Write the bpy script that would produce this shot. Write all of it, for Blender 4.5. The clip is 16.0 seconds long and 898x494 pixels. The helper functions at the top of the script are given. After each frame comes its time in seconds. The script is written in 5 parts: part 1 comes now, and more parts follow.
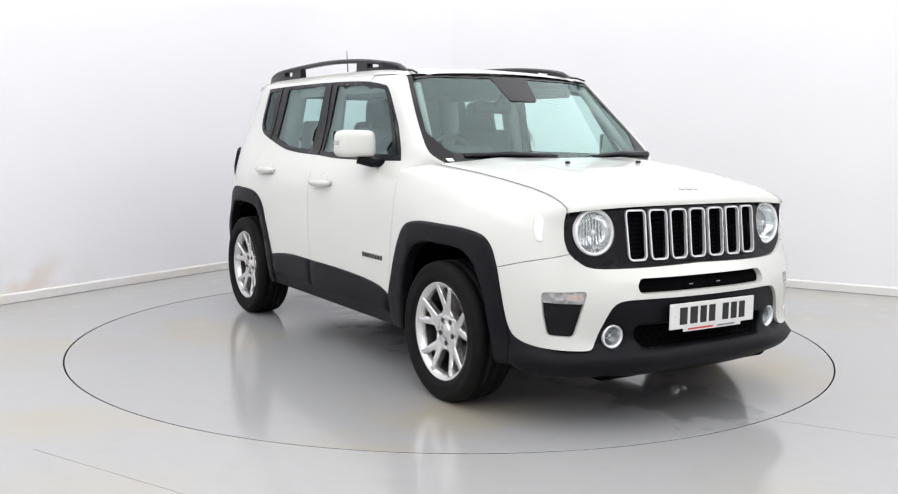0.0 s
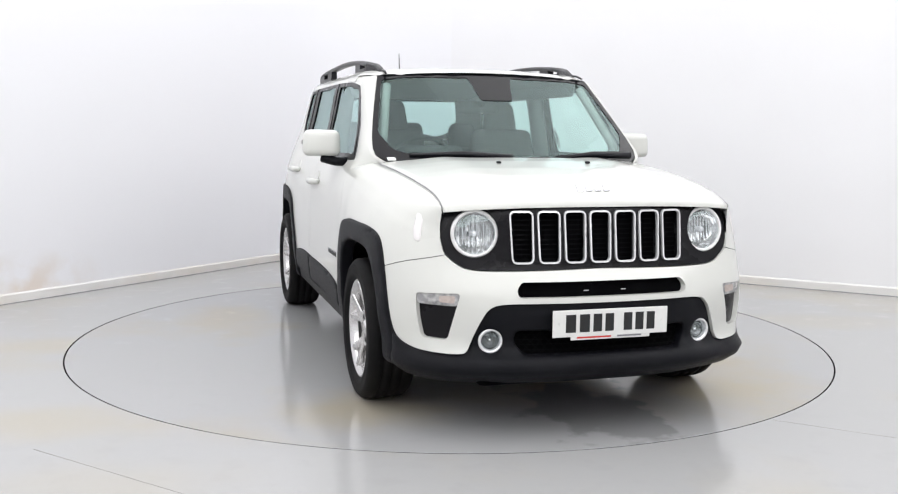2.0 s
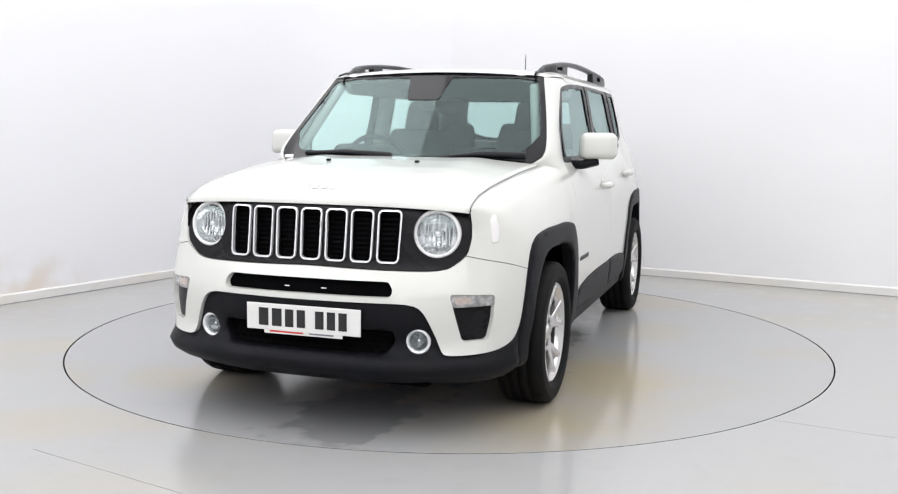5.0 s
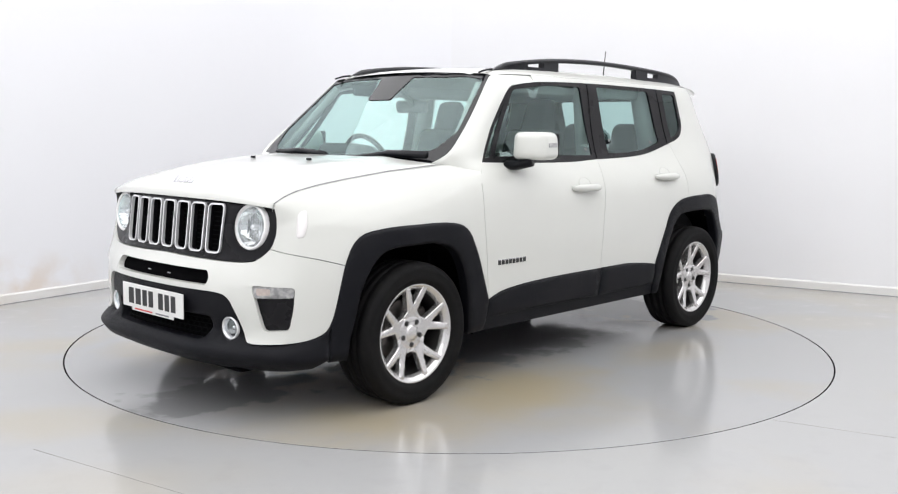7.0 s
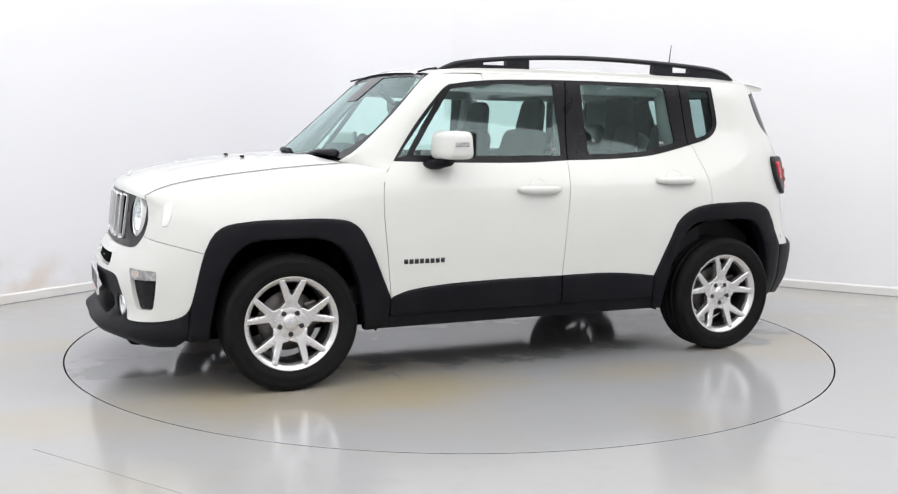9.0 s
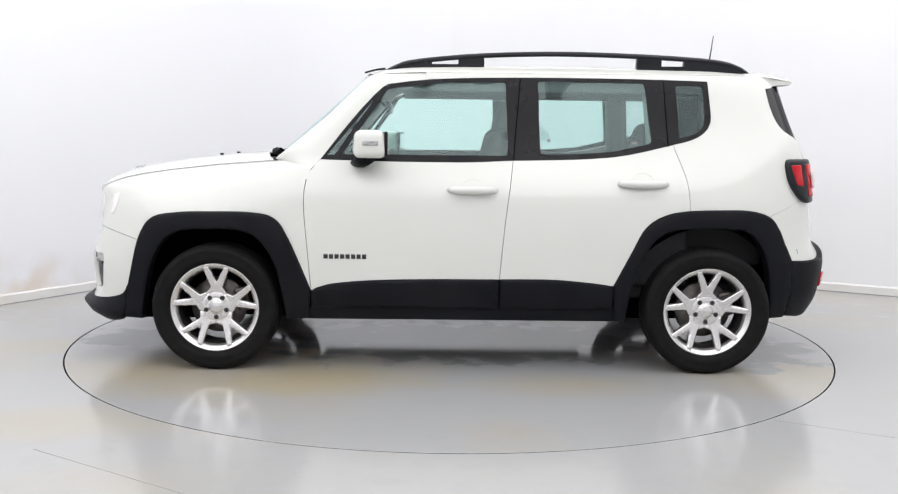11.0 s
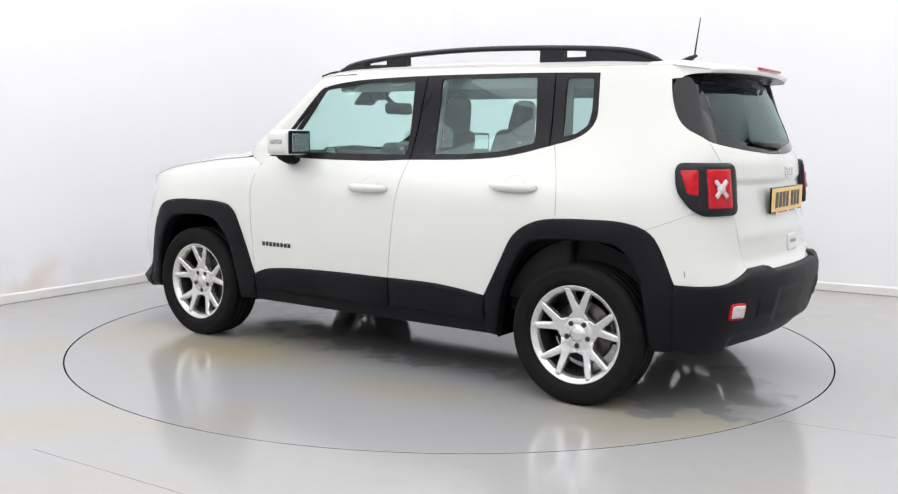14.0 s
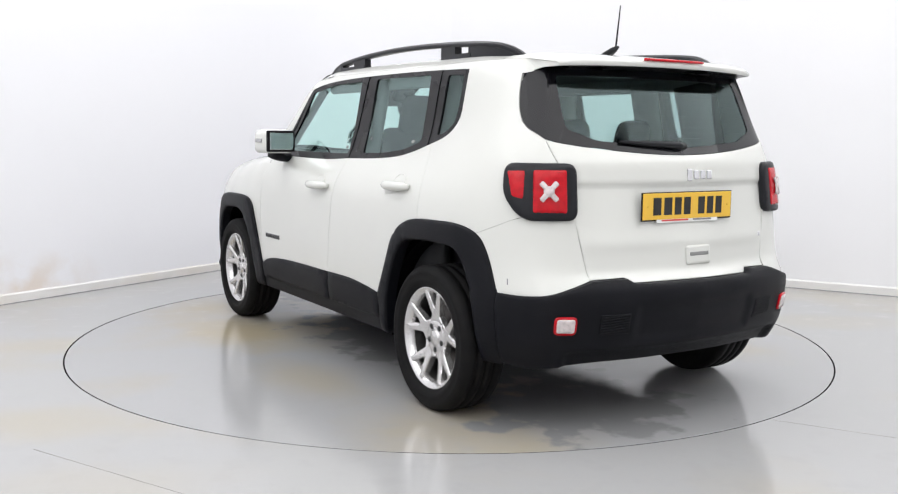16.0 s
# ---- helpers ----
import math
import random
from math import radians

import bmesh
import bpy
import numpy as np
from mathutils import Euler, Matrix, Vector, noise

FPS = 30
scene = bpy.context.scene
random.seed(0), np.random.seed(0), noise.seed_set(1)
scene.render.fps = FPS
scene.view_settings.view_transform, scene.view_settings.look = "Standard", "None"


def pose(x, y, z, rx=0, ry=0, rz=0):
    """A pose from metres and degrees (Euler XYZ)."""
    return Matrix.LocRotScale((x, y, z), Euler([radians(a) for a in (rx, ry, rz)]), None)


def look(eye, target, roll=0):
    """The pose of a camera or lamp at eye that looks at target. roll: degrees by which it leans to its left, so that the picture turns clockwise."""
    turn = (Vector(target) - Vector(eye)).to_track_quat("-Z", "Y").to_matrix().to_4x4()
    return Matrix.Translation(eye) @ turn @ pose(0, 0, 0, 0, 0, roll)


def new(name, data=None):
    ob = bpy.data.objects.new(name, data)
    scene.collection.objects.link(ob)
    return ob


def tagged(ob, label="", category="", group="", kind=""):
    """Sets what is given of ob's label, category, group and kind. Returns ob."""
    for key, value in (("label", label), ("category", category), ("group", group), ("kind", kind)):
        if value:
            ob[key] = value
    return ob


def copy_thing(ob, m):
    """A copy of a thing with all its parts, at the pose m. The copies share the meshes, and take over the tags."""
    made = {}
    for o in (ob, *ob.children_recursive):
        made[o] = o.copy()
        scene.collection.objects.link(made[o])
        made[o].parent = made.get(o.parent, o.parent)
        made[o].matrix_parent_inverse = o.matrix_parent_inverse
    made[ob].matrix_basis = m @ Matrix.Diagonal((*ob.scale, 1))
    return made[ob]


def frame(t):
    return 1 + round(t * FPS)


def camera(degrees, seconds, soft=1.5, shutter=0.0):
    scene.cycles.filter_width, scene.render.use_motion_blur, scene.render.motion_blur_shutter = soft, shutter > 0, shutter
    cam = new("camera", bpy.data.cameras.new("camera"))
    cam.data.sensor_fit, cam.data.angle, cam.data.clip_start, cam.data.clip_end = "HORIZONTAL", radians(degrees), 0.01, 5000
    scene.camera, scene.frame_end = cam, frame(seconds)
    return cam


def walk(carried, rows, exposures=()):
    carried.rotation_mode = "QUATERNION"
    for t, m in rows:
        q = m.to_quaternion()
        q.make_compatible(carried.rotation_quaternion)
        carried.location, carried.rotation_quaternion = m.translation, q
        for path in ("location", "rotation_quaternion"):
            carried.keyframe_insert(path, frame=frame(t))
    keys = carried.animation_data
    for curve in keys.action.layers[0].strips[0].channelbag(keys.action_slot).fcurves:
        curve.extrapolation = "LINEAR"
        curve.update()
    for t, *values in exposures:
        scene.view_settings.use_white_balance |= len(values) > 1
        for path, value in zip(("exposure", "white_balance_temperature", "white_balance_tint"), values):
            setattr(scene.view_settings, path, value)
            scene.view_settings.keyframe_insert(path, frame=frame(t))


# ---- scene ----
from mathutils.geometry import delaunay_2d_cdt

EXPO = 0.0
# camera on a stand in front of the turntable
cam = camera(50.3, 16.0, soft=1.2)
EYE = Vector((0.0, -5.857, 1.245))
AIM = EYE + Vector((-0.00142, 0.99303, -0.11788))
walk(cam, [(0.0, look(EYE, AIM, 0.647)), (16.0, look(EYE, AIM, 0.647))], exposures=[(0.0, EXPO), (16.0, EXPO)])

# the room: corner behind the car, two walls seen
CORNER = Vector((-1.10, 4.27, 0))
WA = Vector((-0.519, -0.855, 0)).normalized()   # along the wall on one side of the corner
WB = Vector((0.870, -0.493, 0)).normalized()    # along the other wall
LA, LB, HIGH = 13.0, 11.5, 4.2
RDISC = 2.232

# light: rows of ceiling luminaires, out of view, size assumed; no daylight
world = bpy.data.worlds.new("world")
world.use_nodes = True
world.node_tree.nodes["Background"].inputs[0].default_value = (0.9, 0.93, 1.0, 1)
world.node_tree.nodes["Background"].inputs[1].default_value = 0.0
scene.world = world


def room(a, b, z=0.0):
    """A place in the room: metres from the corner along each of the two walls."""
    return CORNER + WA * a + WB * b + Vector((0, 0, z))


LAMP_W = 38.7
LAMPS = [(a, b) for a in (1.6, 4.85, 8.1, 11.35) for b in (1.25, 3.75, 6.25, 8.75)]
# levels set by hand: weak over the middle against clipping, strong along the sides
LEVEL = {(4.85, 3.75): 0.62, (1.6, 3.75): 0.95, (1.6, 1.25): 1.10, (4.85, 1.25): 1.40, (8.1, 1.25): 1.40, (1.6, 6.25): 1.26, (4.85, 6.25): 1.30, (1.6, 8.75): 1.26, (4.85, 8.75): 1.30}
for a, b in LAMPS:
    lamp = new("ceiling_lamp_light", bpy.data.lights.new("ceiling_lamp_light", "AREA"))
    lamp.data.shape, lamp.data.size, lamp.data.size_y = "RECTANGLE", 3.25, 2.5
    lamp.data.energy = LAMP_W * LEVEL.get((a, b), 1.20 if a > 6 else 1.0)
    lamp.data.color = (0.985, 0.985, 1.0)
    lamp.matrix_world = Matrix.Translation(room(a, b, HIGH - 0.10)) @ pose(0, 0, 0, 0, 0, math.degrees(math.atan2(WA.y, WA.x)))

# ---- materials ----


def material(name, base, rough=0.5, metal=0.0, coat=0.0, vary=0.0, scale=8.0, bump=0.0, bump_scale=200.0, second=None, emit=0.0, coat_rough=0.03, rough_vary=0.0, spec=0.5):
    """A principled surface whose colour and gloss vary at two scales, with a fine relief."""
    m = bpy.data.materials.new(name)
    m.use_nodes = True
    nt = m.node_tree
    b = nt.nodes["Principled BSDF"]
    b.inputs["Base Color"].default_value = (*base, 1)
    b.inputs["Roughness"].default_value = rough
    b.inputs["Metallic"].default_value = metal
    b.inputs["Coat Weight"].default_value = coat
    b.inputs["Specular IOR Level"].default_value = spec
    b.inputs["Coat Roughness"].default_value = coat_rough
    if emit:
        b.inputs["Emission Color"].default_value = (*base, 1)
        b.inputs["Emission Strength"].default_value = emit
    co = nt.nodes.new("ShaderNodeTexCoord")
    if vary or rough_vary:
        big = nt.nodes.new("ShaderNodeTexNoise")
        big.inputs["Scale"].default_value, big.inputs["Detail"].default_value = scale, 6
        nt.links.new(co.outputs["Object"], big.inputs["Vector"])
        if vary:
            mix = nt.nodes.new("ShaderNodeMix")
            mix.data_type = "RGBA"
            other = second or tuple(max(0, c * (1 - vary)) for c in base)
            mix.inputs[6].default_value, mix.inputs[7].default_value = (*base, 1), (*other, 1)
            ramp = nt.nodes.new("ShaderNodeMapRange")
            ramp.inputs[1].default_value, ramp.inputs[2].default_value = 0.4, 0.72
            nt.links.new(big.outputs[0], ramp.inputs[0])
            nt.links.new(ramp.outputs[0], mix.inputs[0])
            nt.links.new(mix.outputs[2], b.inputs["Base Color"])
        if rough_vary:
            rr = nt.nodes.new("ShaderNodeMapRange")
            rr.inputs[1].default_value, rr.inputs[2].default_value = 0.3, 0.7
            rr.inputs[3].default_value, rr.inputs[4].default_value = rough - rough_vary, rough + rough_vary
            nt.links.new(big.outputs[0], rr.inputs[0])
            nt.links.new(rr.outputs[0], b.inputs["Roughness"])
    if bump:
        fine = nt.nodes.new("ShaderNodeTexNoise")
        fine.inputs["Scale"].default_value, fine.inputs["Detail"].default_value = bump_scale, 3
        nt.links.new(co.outputs["Object"], fine.inputs["Vector"])
        bm_ = nt.nodes.new("ShaderNodeBump")
        bm_.inputs["Strength"].default_value, bm_.inputs["Distance"].default_value = bump, 0.002
        nt.links.new(fine.outputs[0], bm_.inputs["Height"])
        nt.links.new(bm_.outputs[0], b.inputs["Normal"])
    return m


def glass(name, tint, gloss=1.0, rough=0.0):
    """A thin pane: tinted clear, with a Fresnel reflection."""
    m = bpy.data.materials.new(name)
    m.use_nodes = True
    nt = m.node_tree
    nt.nodes.remove(nt.nodes["Principled BSDF"])
    out = nt.nodes["Material Output"]
    clear, shine, mix, fr, steep, scale_ = (nt.nodes.new(k) for k in ("ShaderNodeBsdfTransparent", "ShaderNodeBsdfGlossy", "ShaderNodeMixShader", "ShaderNodeLayerWeight", "ShaderNodeMath", "ShaderNodeMath"))
    clear.inputs[0].default_value = (*tint, 1)
    shine.inputs["Roughness"].default_value = rough
    shine.inputs["Color"].default_value = (gloss * 0.80, gloss * 0.98, gloss * 0.97, 1)
    fr.inputs["Blend"].default_value = 0.5
    steep.operation, scale_.operation = "POWER", "MULTIPLY_ADD"
    steep.inputs[1].default_value = 4.0
    scale_.inputs[1].default_value, scale_.inputs[2].default_value = 0.90, 0.085
    nt.links.new(fr.outputs["Facing"], steep.inputs[0])
    nt.links.new(steep.outputs[0], scale_.inputs[0])
    nt.links.new(scale_.outputs[0], mix.inputs[0])
    nt.links.new(clear.outputs[0], mix.inputs[1])
    nt.links.new(shine.outputs[0], mix.inputs[2])
    nt.links.new(mix.outputs[0], out.inputs[0])
    return m


M = dict(
    paint=material("white_car_paint", (0.635, 0.64, 0.605), 0.36, spec=0.35, coat=0.9, vary=0.02, scale=3, coat_rough=0.04),
    clad=material("black_textured_plastic", (0.0048, 0.0052, 0.0074), 0.46, spec=0.13, vary=0.35, scale=5, second=(0.0078, 0.0078, 0.010), bump=0.35, bump_scale=700),
    gloss_black=material("gloss_black_plastic", (0.008, 0.0075, 0.009), 0.28, spec=0.18, rough_vary=0.05, scale=4),
    satin_black=material("satin_black_plastic", (0.0065, 0.007, 0.010), 0.34, spec=0.3, vary=0.2, scale=9),
    # near-black: the shade of cavities and gaps is put into the colour
    dark=material("cavity_shade_black", (0.0025, 0.0025, 0.003), 0.95, spec=0.03, vary=0.3, scale=12, bump=0.2, bump_scale=90),
    mesh=material("grille_mesh_plastic", (0.0035, 0.0035, 0.0042), 0.6, spec=0.05, vary=0.3, scale=30),
    chrome=material("satin_chrome", (0.88, 0.88, 0.89), 0.22, metal=0.55, rough_vary=0.03, scale=30),
    alloy=material("silver_alloy", (0.68, 0.67, 0.665), 0.27, metal=0.8, coat=0.5, vary=0.08, scale=14),
    disc=material("brake_disc_steel", (0.13, 0.12, 0.115), 0.45, metal=0.9, vary=0.4, scale=25),
    # metal darkened in colour for the shade inside the wheels and under the car
    barrel=material("shaded_wheel_metal", (0.035, 0.034, 0.033), 0.5, metal=0.5, vary=0.4, scale=20),
    frit=material("black_edged_glass", (0.006, 0.006, 0.008), 0.06, spec=0.35, vary=0.2, scale=5),
    rubber=material("tyre_rubber", (0.0052, 0.0052, 0.0056), 0.7, spec=0.14, vary=0.4, scale=18, second=(0.0085, 0.008, 0.0078), bump=0.3, bump_scale=300),
    red=material("red_lamp_plastic", (0.50, 0.003, 0.011), 0.2, spec=0.25, coat=0.15, vary=0.25, scale=40, bump=0.3, bump_scale=260),
    lens_white=material("pale_lamp_plastic", (0.84, 0.835, 0.83), 0.14, coat=0.6, vary=0.15, scale=60, bump=0.4, bump_scale=240),
    marker_lens=material("smooth_pale_lamp_plastic", (0.78, 0.755, 0.75), 0.12, coat=0.8, vary=0.05, scale=30),
    signal_lens=material("grey_clear_lamp_plastic", (0.26, 0.26, 0.265), 0.12, coat=0.8, vary=0.5, scale=45, second=(0.52, 0.51, 0.50), bump=0.4, bump_scale=160),
    # grey for the shaded slit of the tailgate handle and for etched glass marks
    handle_shade=material("slit_shade_and_etching_grey", (0.22, 0.22, 0.215), 0.4, vary=0.1, scale=30),
    cross_lens=material("pinkish_clear_lamp_plastic", (0.60, 0.53, 0.53), 0.16, coat=0.6, vary=0.3, scale=60, bump=0.3, bump_scale=240),
    amber=material("amber_bulb_plastic", (0.50, 0.42, 0.38), 0.2, coat=1.0, vary=0.2, scale=60),
    reflector=material("mirrored_reflector", (0.82, 0.82, 0.82), 0.09, metal=0.9, bump=0.4, bump_scale=60),
    plate_w=material("white_number_plate", (0.78, 0.78, 0.76), 0.3, coat=0.5, vary=0.03, scale=20),
    plate_y=material("yellow_number_plate", (0.78, 0.47, 0.035), 0.3, coat=0.5, vary=0.04, scale=20),
    ink=material("black_print", (0.012, 0.012, 0.013), 0.4, vary=0.2, scale=60),
    ink_red=material("red_print", (0.62, 0.06, 0.05), 0.4, vary=0.2, scale=60),
    ink_grey=material("grey_print", (0.22, 0.22, 0.24), 0.4, vary=0.2, scale=60),
    fabric=material("charcoal_seat_fabric", (0.012, 0.013, 0.0145), 0.9, spec=0.2, vary=0.3, scale=20, bump=0.12, bump_scale=500),
    dash=material("dark_dash_plastic", (0.014, 0.0145, 0.016), 0.65, spec=0.3, vary=0.25, scale=14, bump=0.12, bump_scale=500),
    liner=material("pale_headliner_fabric", (0.30, 0.30, 0.29), 0.95, vary=0.08, scale=14, bump=0.3, bump_scale=500),
    glass=glass("clear_car_glass", (0.79, 0.955, 0.92)),
    tint=glass("tinted_car_glass", (0.71, 0.88, 0.85)),
    rear_glass=glass("dark_tinted_car_glass", (0.60, 0.73, 0.72), 0.6),
    clear=glass("lamp_cover_plastic", (0.93, 0.94, 0.95)),
    fog_bowl=material("dull_mirrored_bowl", (0.20, 0.20, 0.205), 0.14, metal=0.95, bump=0.4, bump_scale=80),
    mirror=material("mirror_glass", (0.80, 0.88, 0.87), 0.01, metal=1.0),
    badge=material("pale_silver_badge", (0.74, 0.74, 0.76), 0.25, metal=0.6, vary=0.1, scale=60),
    wall=material("white_wall_paint", (0.835, 0.835, 0.85), 0.7, vary=0.03, scale=0.8, bump=0.15, bump_scale=60),
    ceil=material("white_ceiling_paint", (0.8, 0.8, 0.8), 0.8, vary=0.03, scale=1.5),
    skirt=material("white_gloss_skirting_paint", (0.76, 0.75, 0.735), 0.35, vary=0.08, scale=1.3, second=(0.72, 0.66, 0.58)),
)


def stained_wall():
    """White emulsion with a faint lavender cast and tan scuffs low down, away from the corner."""
    m = material("scuffed_white_wall_paint", (0.835, 0.836, 0.862), 0.65, bump=0.12, bump_scale=40)
    nt = m.node_tree
    b = nt.nodes["Principled BSDF"]
    geo = nt.nodes.new("ShaderNodeNewGeometry")
    gap = nt.nodes.new("ShaderNodeVectorMath")
    gap.operation = "SUBTRACT"
    gap.inputs[1].default_value = (-3.06, 1.0, 0.1)
    nt.links.new(geo.outputs["Position"], gap.inputs[0])
    squash = nt.nodes.new("ShaderNodeVectorMath")
    squash.operation = "MULTIPLY"
    squash.inputs[1].default_value = (1.0, 1.0, 2.6)
    nt.links.new(gap.outputs[0], squash.inputs[0])
    far = nt.nodes.new("ShaderNodeVectorMath")
    far.operation = "LENGTH"
    nt.links.new(squash.outputs[0], far.inputs[0])
    near = nt.nodes.new("ShaderNodeMapRange")
    near.inputs[1].default_value, near.inputs[2].default_value = 0.75, 0.1
    nt.links.new(far.outputs["Value"], near.inputs[0])
    n = nt.nodes.new("ShaderNodeTexNoise")
    n.inputs["Scale"].default_value, n.inputs["Detail"].default_value = 3.5, 8
    nt.links.new(geo.outputs["Position"], n.inputs["Vector"])
    r = nt.nodes.new("ShaderNodeMapRange")
    r.inputs[1].default_value, r.inputs[2].default_value, r.inputs[4].default_value = 0.40, 0.62, 0.5
    nt.links.new(n.outputs[0], r.inputs[0])
    mul = nt.nodes.new("ShaderNodeMath")
    mul.operation = "MULTIPLY"
    nt.links.new(near.outputs[0], mul.inputs[0])
    nt.links.new(r.outputs[0], mul.inputs[1])
    mix = nt.nodes.new("ShaderNodeMix")
    mix.data_type = "RGBA"
    mix.inputs[6].default_value, mix.inputs[7].default_value = (0.835, 0.836, 0.862, 1), (0.66, 0.52, 0.38, 1)
    nt.links.new(mul.outputs[0], mix.inputs[0])
    nt.links.new(mix.outputs[2], b.inputs["Base Color"])
    return m


def resin_floor(name, base, warm_tone, seed, patches=(), wet=None):
    """Grey sealed resin: glossy, with broad yellowish patches and fine scuffs."""
    m = material(name, base, 0.22, bump=0.05, bump_scale=30)
    nt = m.node_tree
    b = nt.nodes["Principled BSDF"]
    co = nt.nodes.new("ShaderNodeTexCoord")
    shift = nt.nodes.new("ShaderNodeMapping")
    shift.inputs["Location"].default_value = (seed, seed * 2, 0)
    nt.links.new(co.outputs["Object"], shift.inputs["Vector"])
    masks = []
    for scale, lo, hi, top in ((0.55, 0.52, 0.70, 0.55), (7.0, 0.54, 0.78, 0.45)):
        n = nt.nodes.new("ShaderNodeTexNoise")
        n.inputs["Scale"].default_value, n.inputs["Detail"].default_value = scale, 5
        nt.links.new(shift.outputs[0], n.inputs["Vector"])
        r = nt.nodes.new("ShaderNodeMapRange")
        r.inputs[1].default_value, r.inputs[2].default_value, r.inputs[4].default_value = lo, hi, top
        nt.links.new(n.outputs[0], r.inputs[0])
        masks.append(r)
    first = nt.nodes.new("ShaderNodeMix")
    first.data_type = "RGBA"
    first.inputs[6].default_value, first.inputs[7].default_value = (*base, 1), (*warm_tone, 1)
    nt.links.new(masks[0].outputs[0], first.inputs[0])
    then = nt.nodes.new("ShaderNodeMix")
    then.data_type = "RGBA"
    then.inputs[7].default_value = (base[0] * 0.86, base[1] * 0.86, base[2] * 0.86, 1)
    nt.links.new(masks[1].outputs[0], then.inputs[0])
    nt.links.new(first.outputs[2], then.inputs[6])
    nt.links.new(then.outputs[2], b.inputs["Base Color"])
    out_ = then.outputs[2]
    for cx, cy, sx, sy, top in patches:
        mp = nt.nodes.new("ShaderNodeMapping")
        mp.inputs["Location"].default_value = (-cx / sx, -cy / sy, 0)
        mp.inputs["Scale"].default_value = (1 / sx, 1 / sy, 0)
        nt.links.new((co.outputs["Object"]), mp.inputs["Vector"])
        warp = nt.nodes.new("ShaderNodeVectorMath")
        warp.operation = "ADD"
        wob = nt.nodes.new("ShaderNodeTexNoise")
        wob.inputs["Scale"].default_value, wob.inputs["Detail"].default_value = 2.4, 5
        nt.links.new(co.outputs["Object"], wob.inputs["Vector"])
        nt.links.new(mp.outputs[0], warp.inputs[0])
        nt.links.new(wob.outputs["Color"], warp.inputs[1])
        off = nt.nodes.new("ShaderNodeVectorMath")
        off.operation = "SUBTRACT"
        off.inputs[1].default_value = (0.5, 0.5, 0.5)
        nt.links.new(warp.outputs[0], off.inputs[0])
        ln = nt.nodes.new("ShaderNodeVectorMath")
        ln.operation = "LENGTH"
        nt.links.new(off.outputs[0], ln.inputs[0])
        near = nt.nodes.new("ShaderNodeMapRange")
        near.interpolation_type = "SMOOTHSTEP"
        near.inputs[1].default_value, near.inputs[2].default_value = 1.1, 0.15
        near.inputs[4].default_value = top
        nt.links.new(ln.outputs["Value"], near.inputs[0])
        mx = nt.nodes.new("ShaderNodeMix")
        mx.data_type = "RGBA"
        mx.inputs[7].default_value = (*warm_tone, 1)
        nt.links.new(near.outputs[0], mx.inputs[0])
        nt.links.new(out_, mx.inputs[6])
        out_ = mx.outputs[2]
    film = None
    if wet:
        # a drying film of water: ragged, with dry islands
        reach = None
        for cx, cy, sx, sy in wet:
            mp = nt.nodes.new("ShaderNodeMapping")
            mp.inputs["Location"].default_value = (-cx / sx, -cy / sy, 0)
            mp.inputs["Scale"].default_value = (1 / sx, 1 / sy, 0)
            nt.links.new(co.outputs["Object"], mp.inputs["Vector"])
            ln = nt.nodes.new("ShaderNodeVectorMath")
            ln.operation = "LENGTH"
            nt.links.new(mp.outputs[0], ln.inputs[0])
            if reach is None:
                reach = ln.outputs["Value"]
            else:
                least = nt.nodes.new("ShaderNodeMath")
                least.operation = "MINIMUM"
                nt.links.new(reach, least.inputs[0])
                nt.links.new(ln.outputs["Value"], least.inputs[1])
                reach = least.outputs[0]
        rag = nt.nodes.new("ShaderNodeTexNoise")
        rag.inputs["Scale"].default_value, rag.inputs["Detail"].default_value = 5.0, 6
        nt.links.new(co.outputs["Object"], rag.inputs["Vector"])
        span = nt.nodes.new("ShaderNodeMath")
        span.operation = "MULTIPLY_ADD"
        span.inputs[1].default_value = -2.2
        nt.links.new(rag.outputs[0], span.inputs[0])
        nt.links.new(reach, span.inputs[2])
        film = nt.nodes.new("ShaderNodeMapRange")
        film.inputs[1].default_value, film.inputs[2].default_value = -0.14, -0.36
        nt.links.new(span.outputs[0], film.inputs[0])
        mx = nt.nodes.new("ShaderNodeMix")
        mx.data_type = "RGBA"
        mx.inputs[7].default_value = (base[0] * 0.72, base[1] * 0.72, base[2] * 0.72, 1)
        nt.links.new(film.outputs[0], mx.inputs[0])
        nt.links.new(out_, mx.inputs[6])
        out_ = mx.outputs[2]
    nt.links.new(out_, b.inputs["Base Color"])
    gl = nt.nodes.new("ShaderNodeMapRange")
    gl.inputs[1].default_value, gl.inputs[2].default_value, gl.inputs[3].default_value, gl.inputs[4].default_value = 0.0, 0.35, 0.14, 0.27
    nt.links.new(masks[1].outputs[0], gl.inputs[0])
    nt.links.new(gl.outputs[0], b.inputs["Roughness"])
    if film:
        sleek = nt.nodes.new("ShaderNodeMix")
        sleek.inputs[3].default_value = 0.08
        nt.links.new(film.outputs[0], sleek.inputs[0])
        nt.links.new(gl.outputs[0], sleek.inputs[2])
        nt.links.new(sleek.outputs[0], b.inputs["Roughness"])
    return m


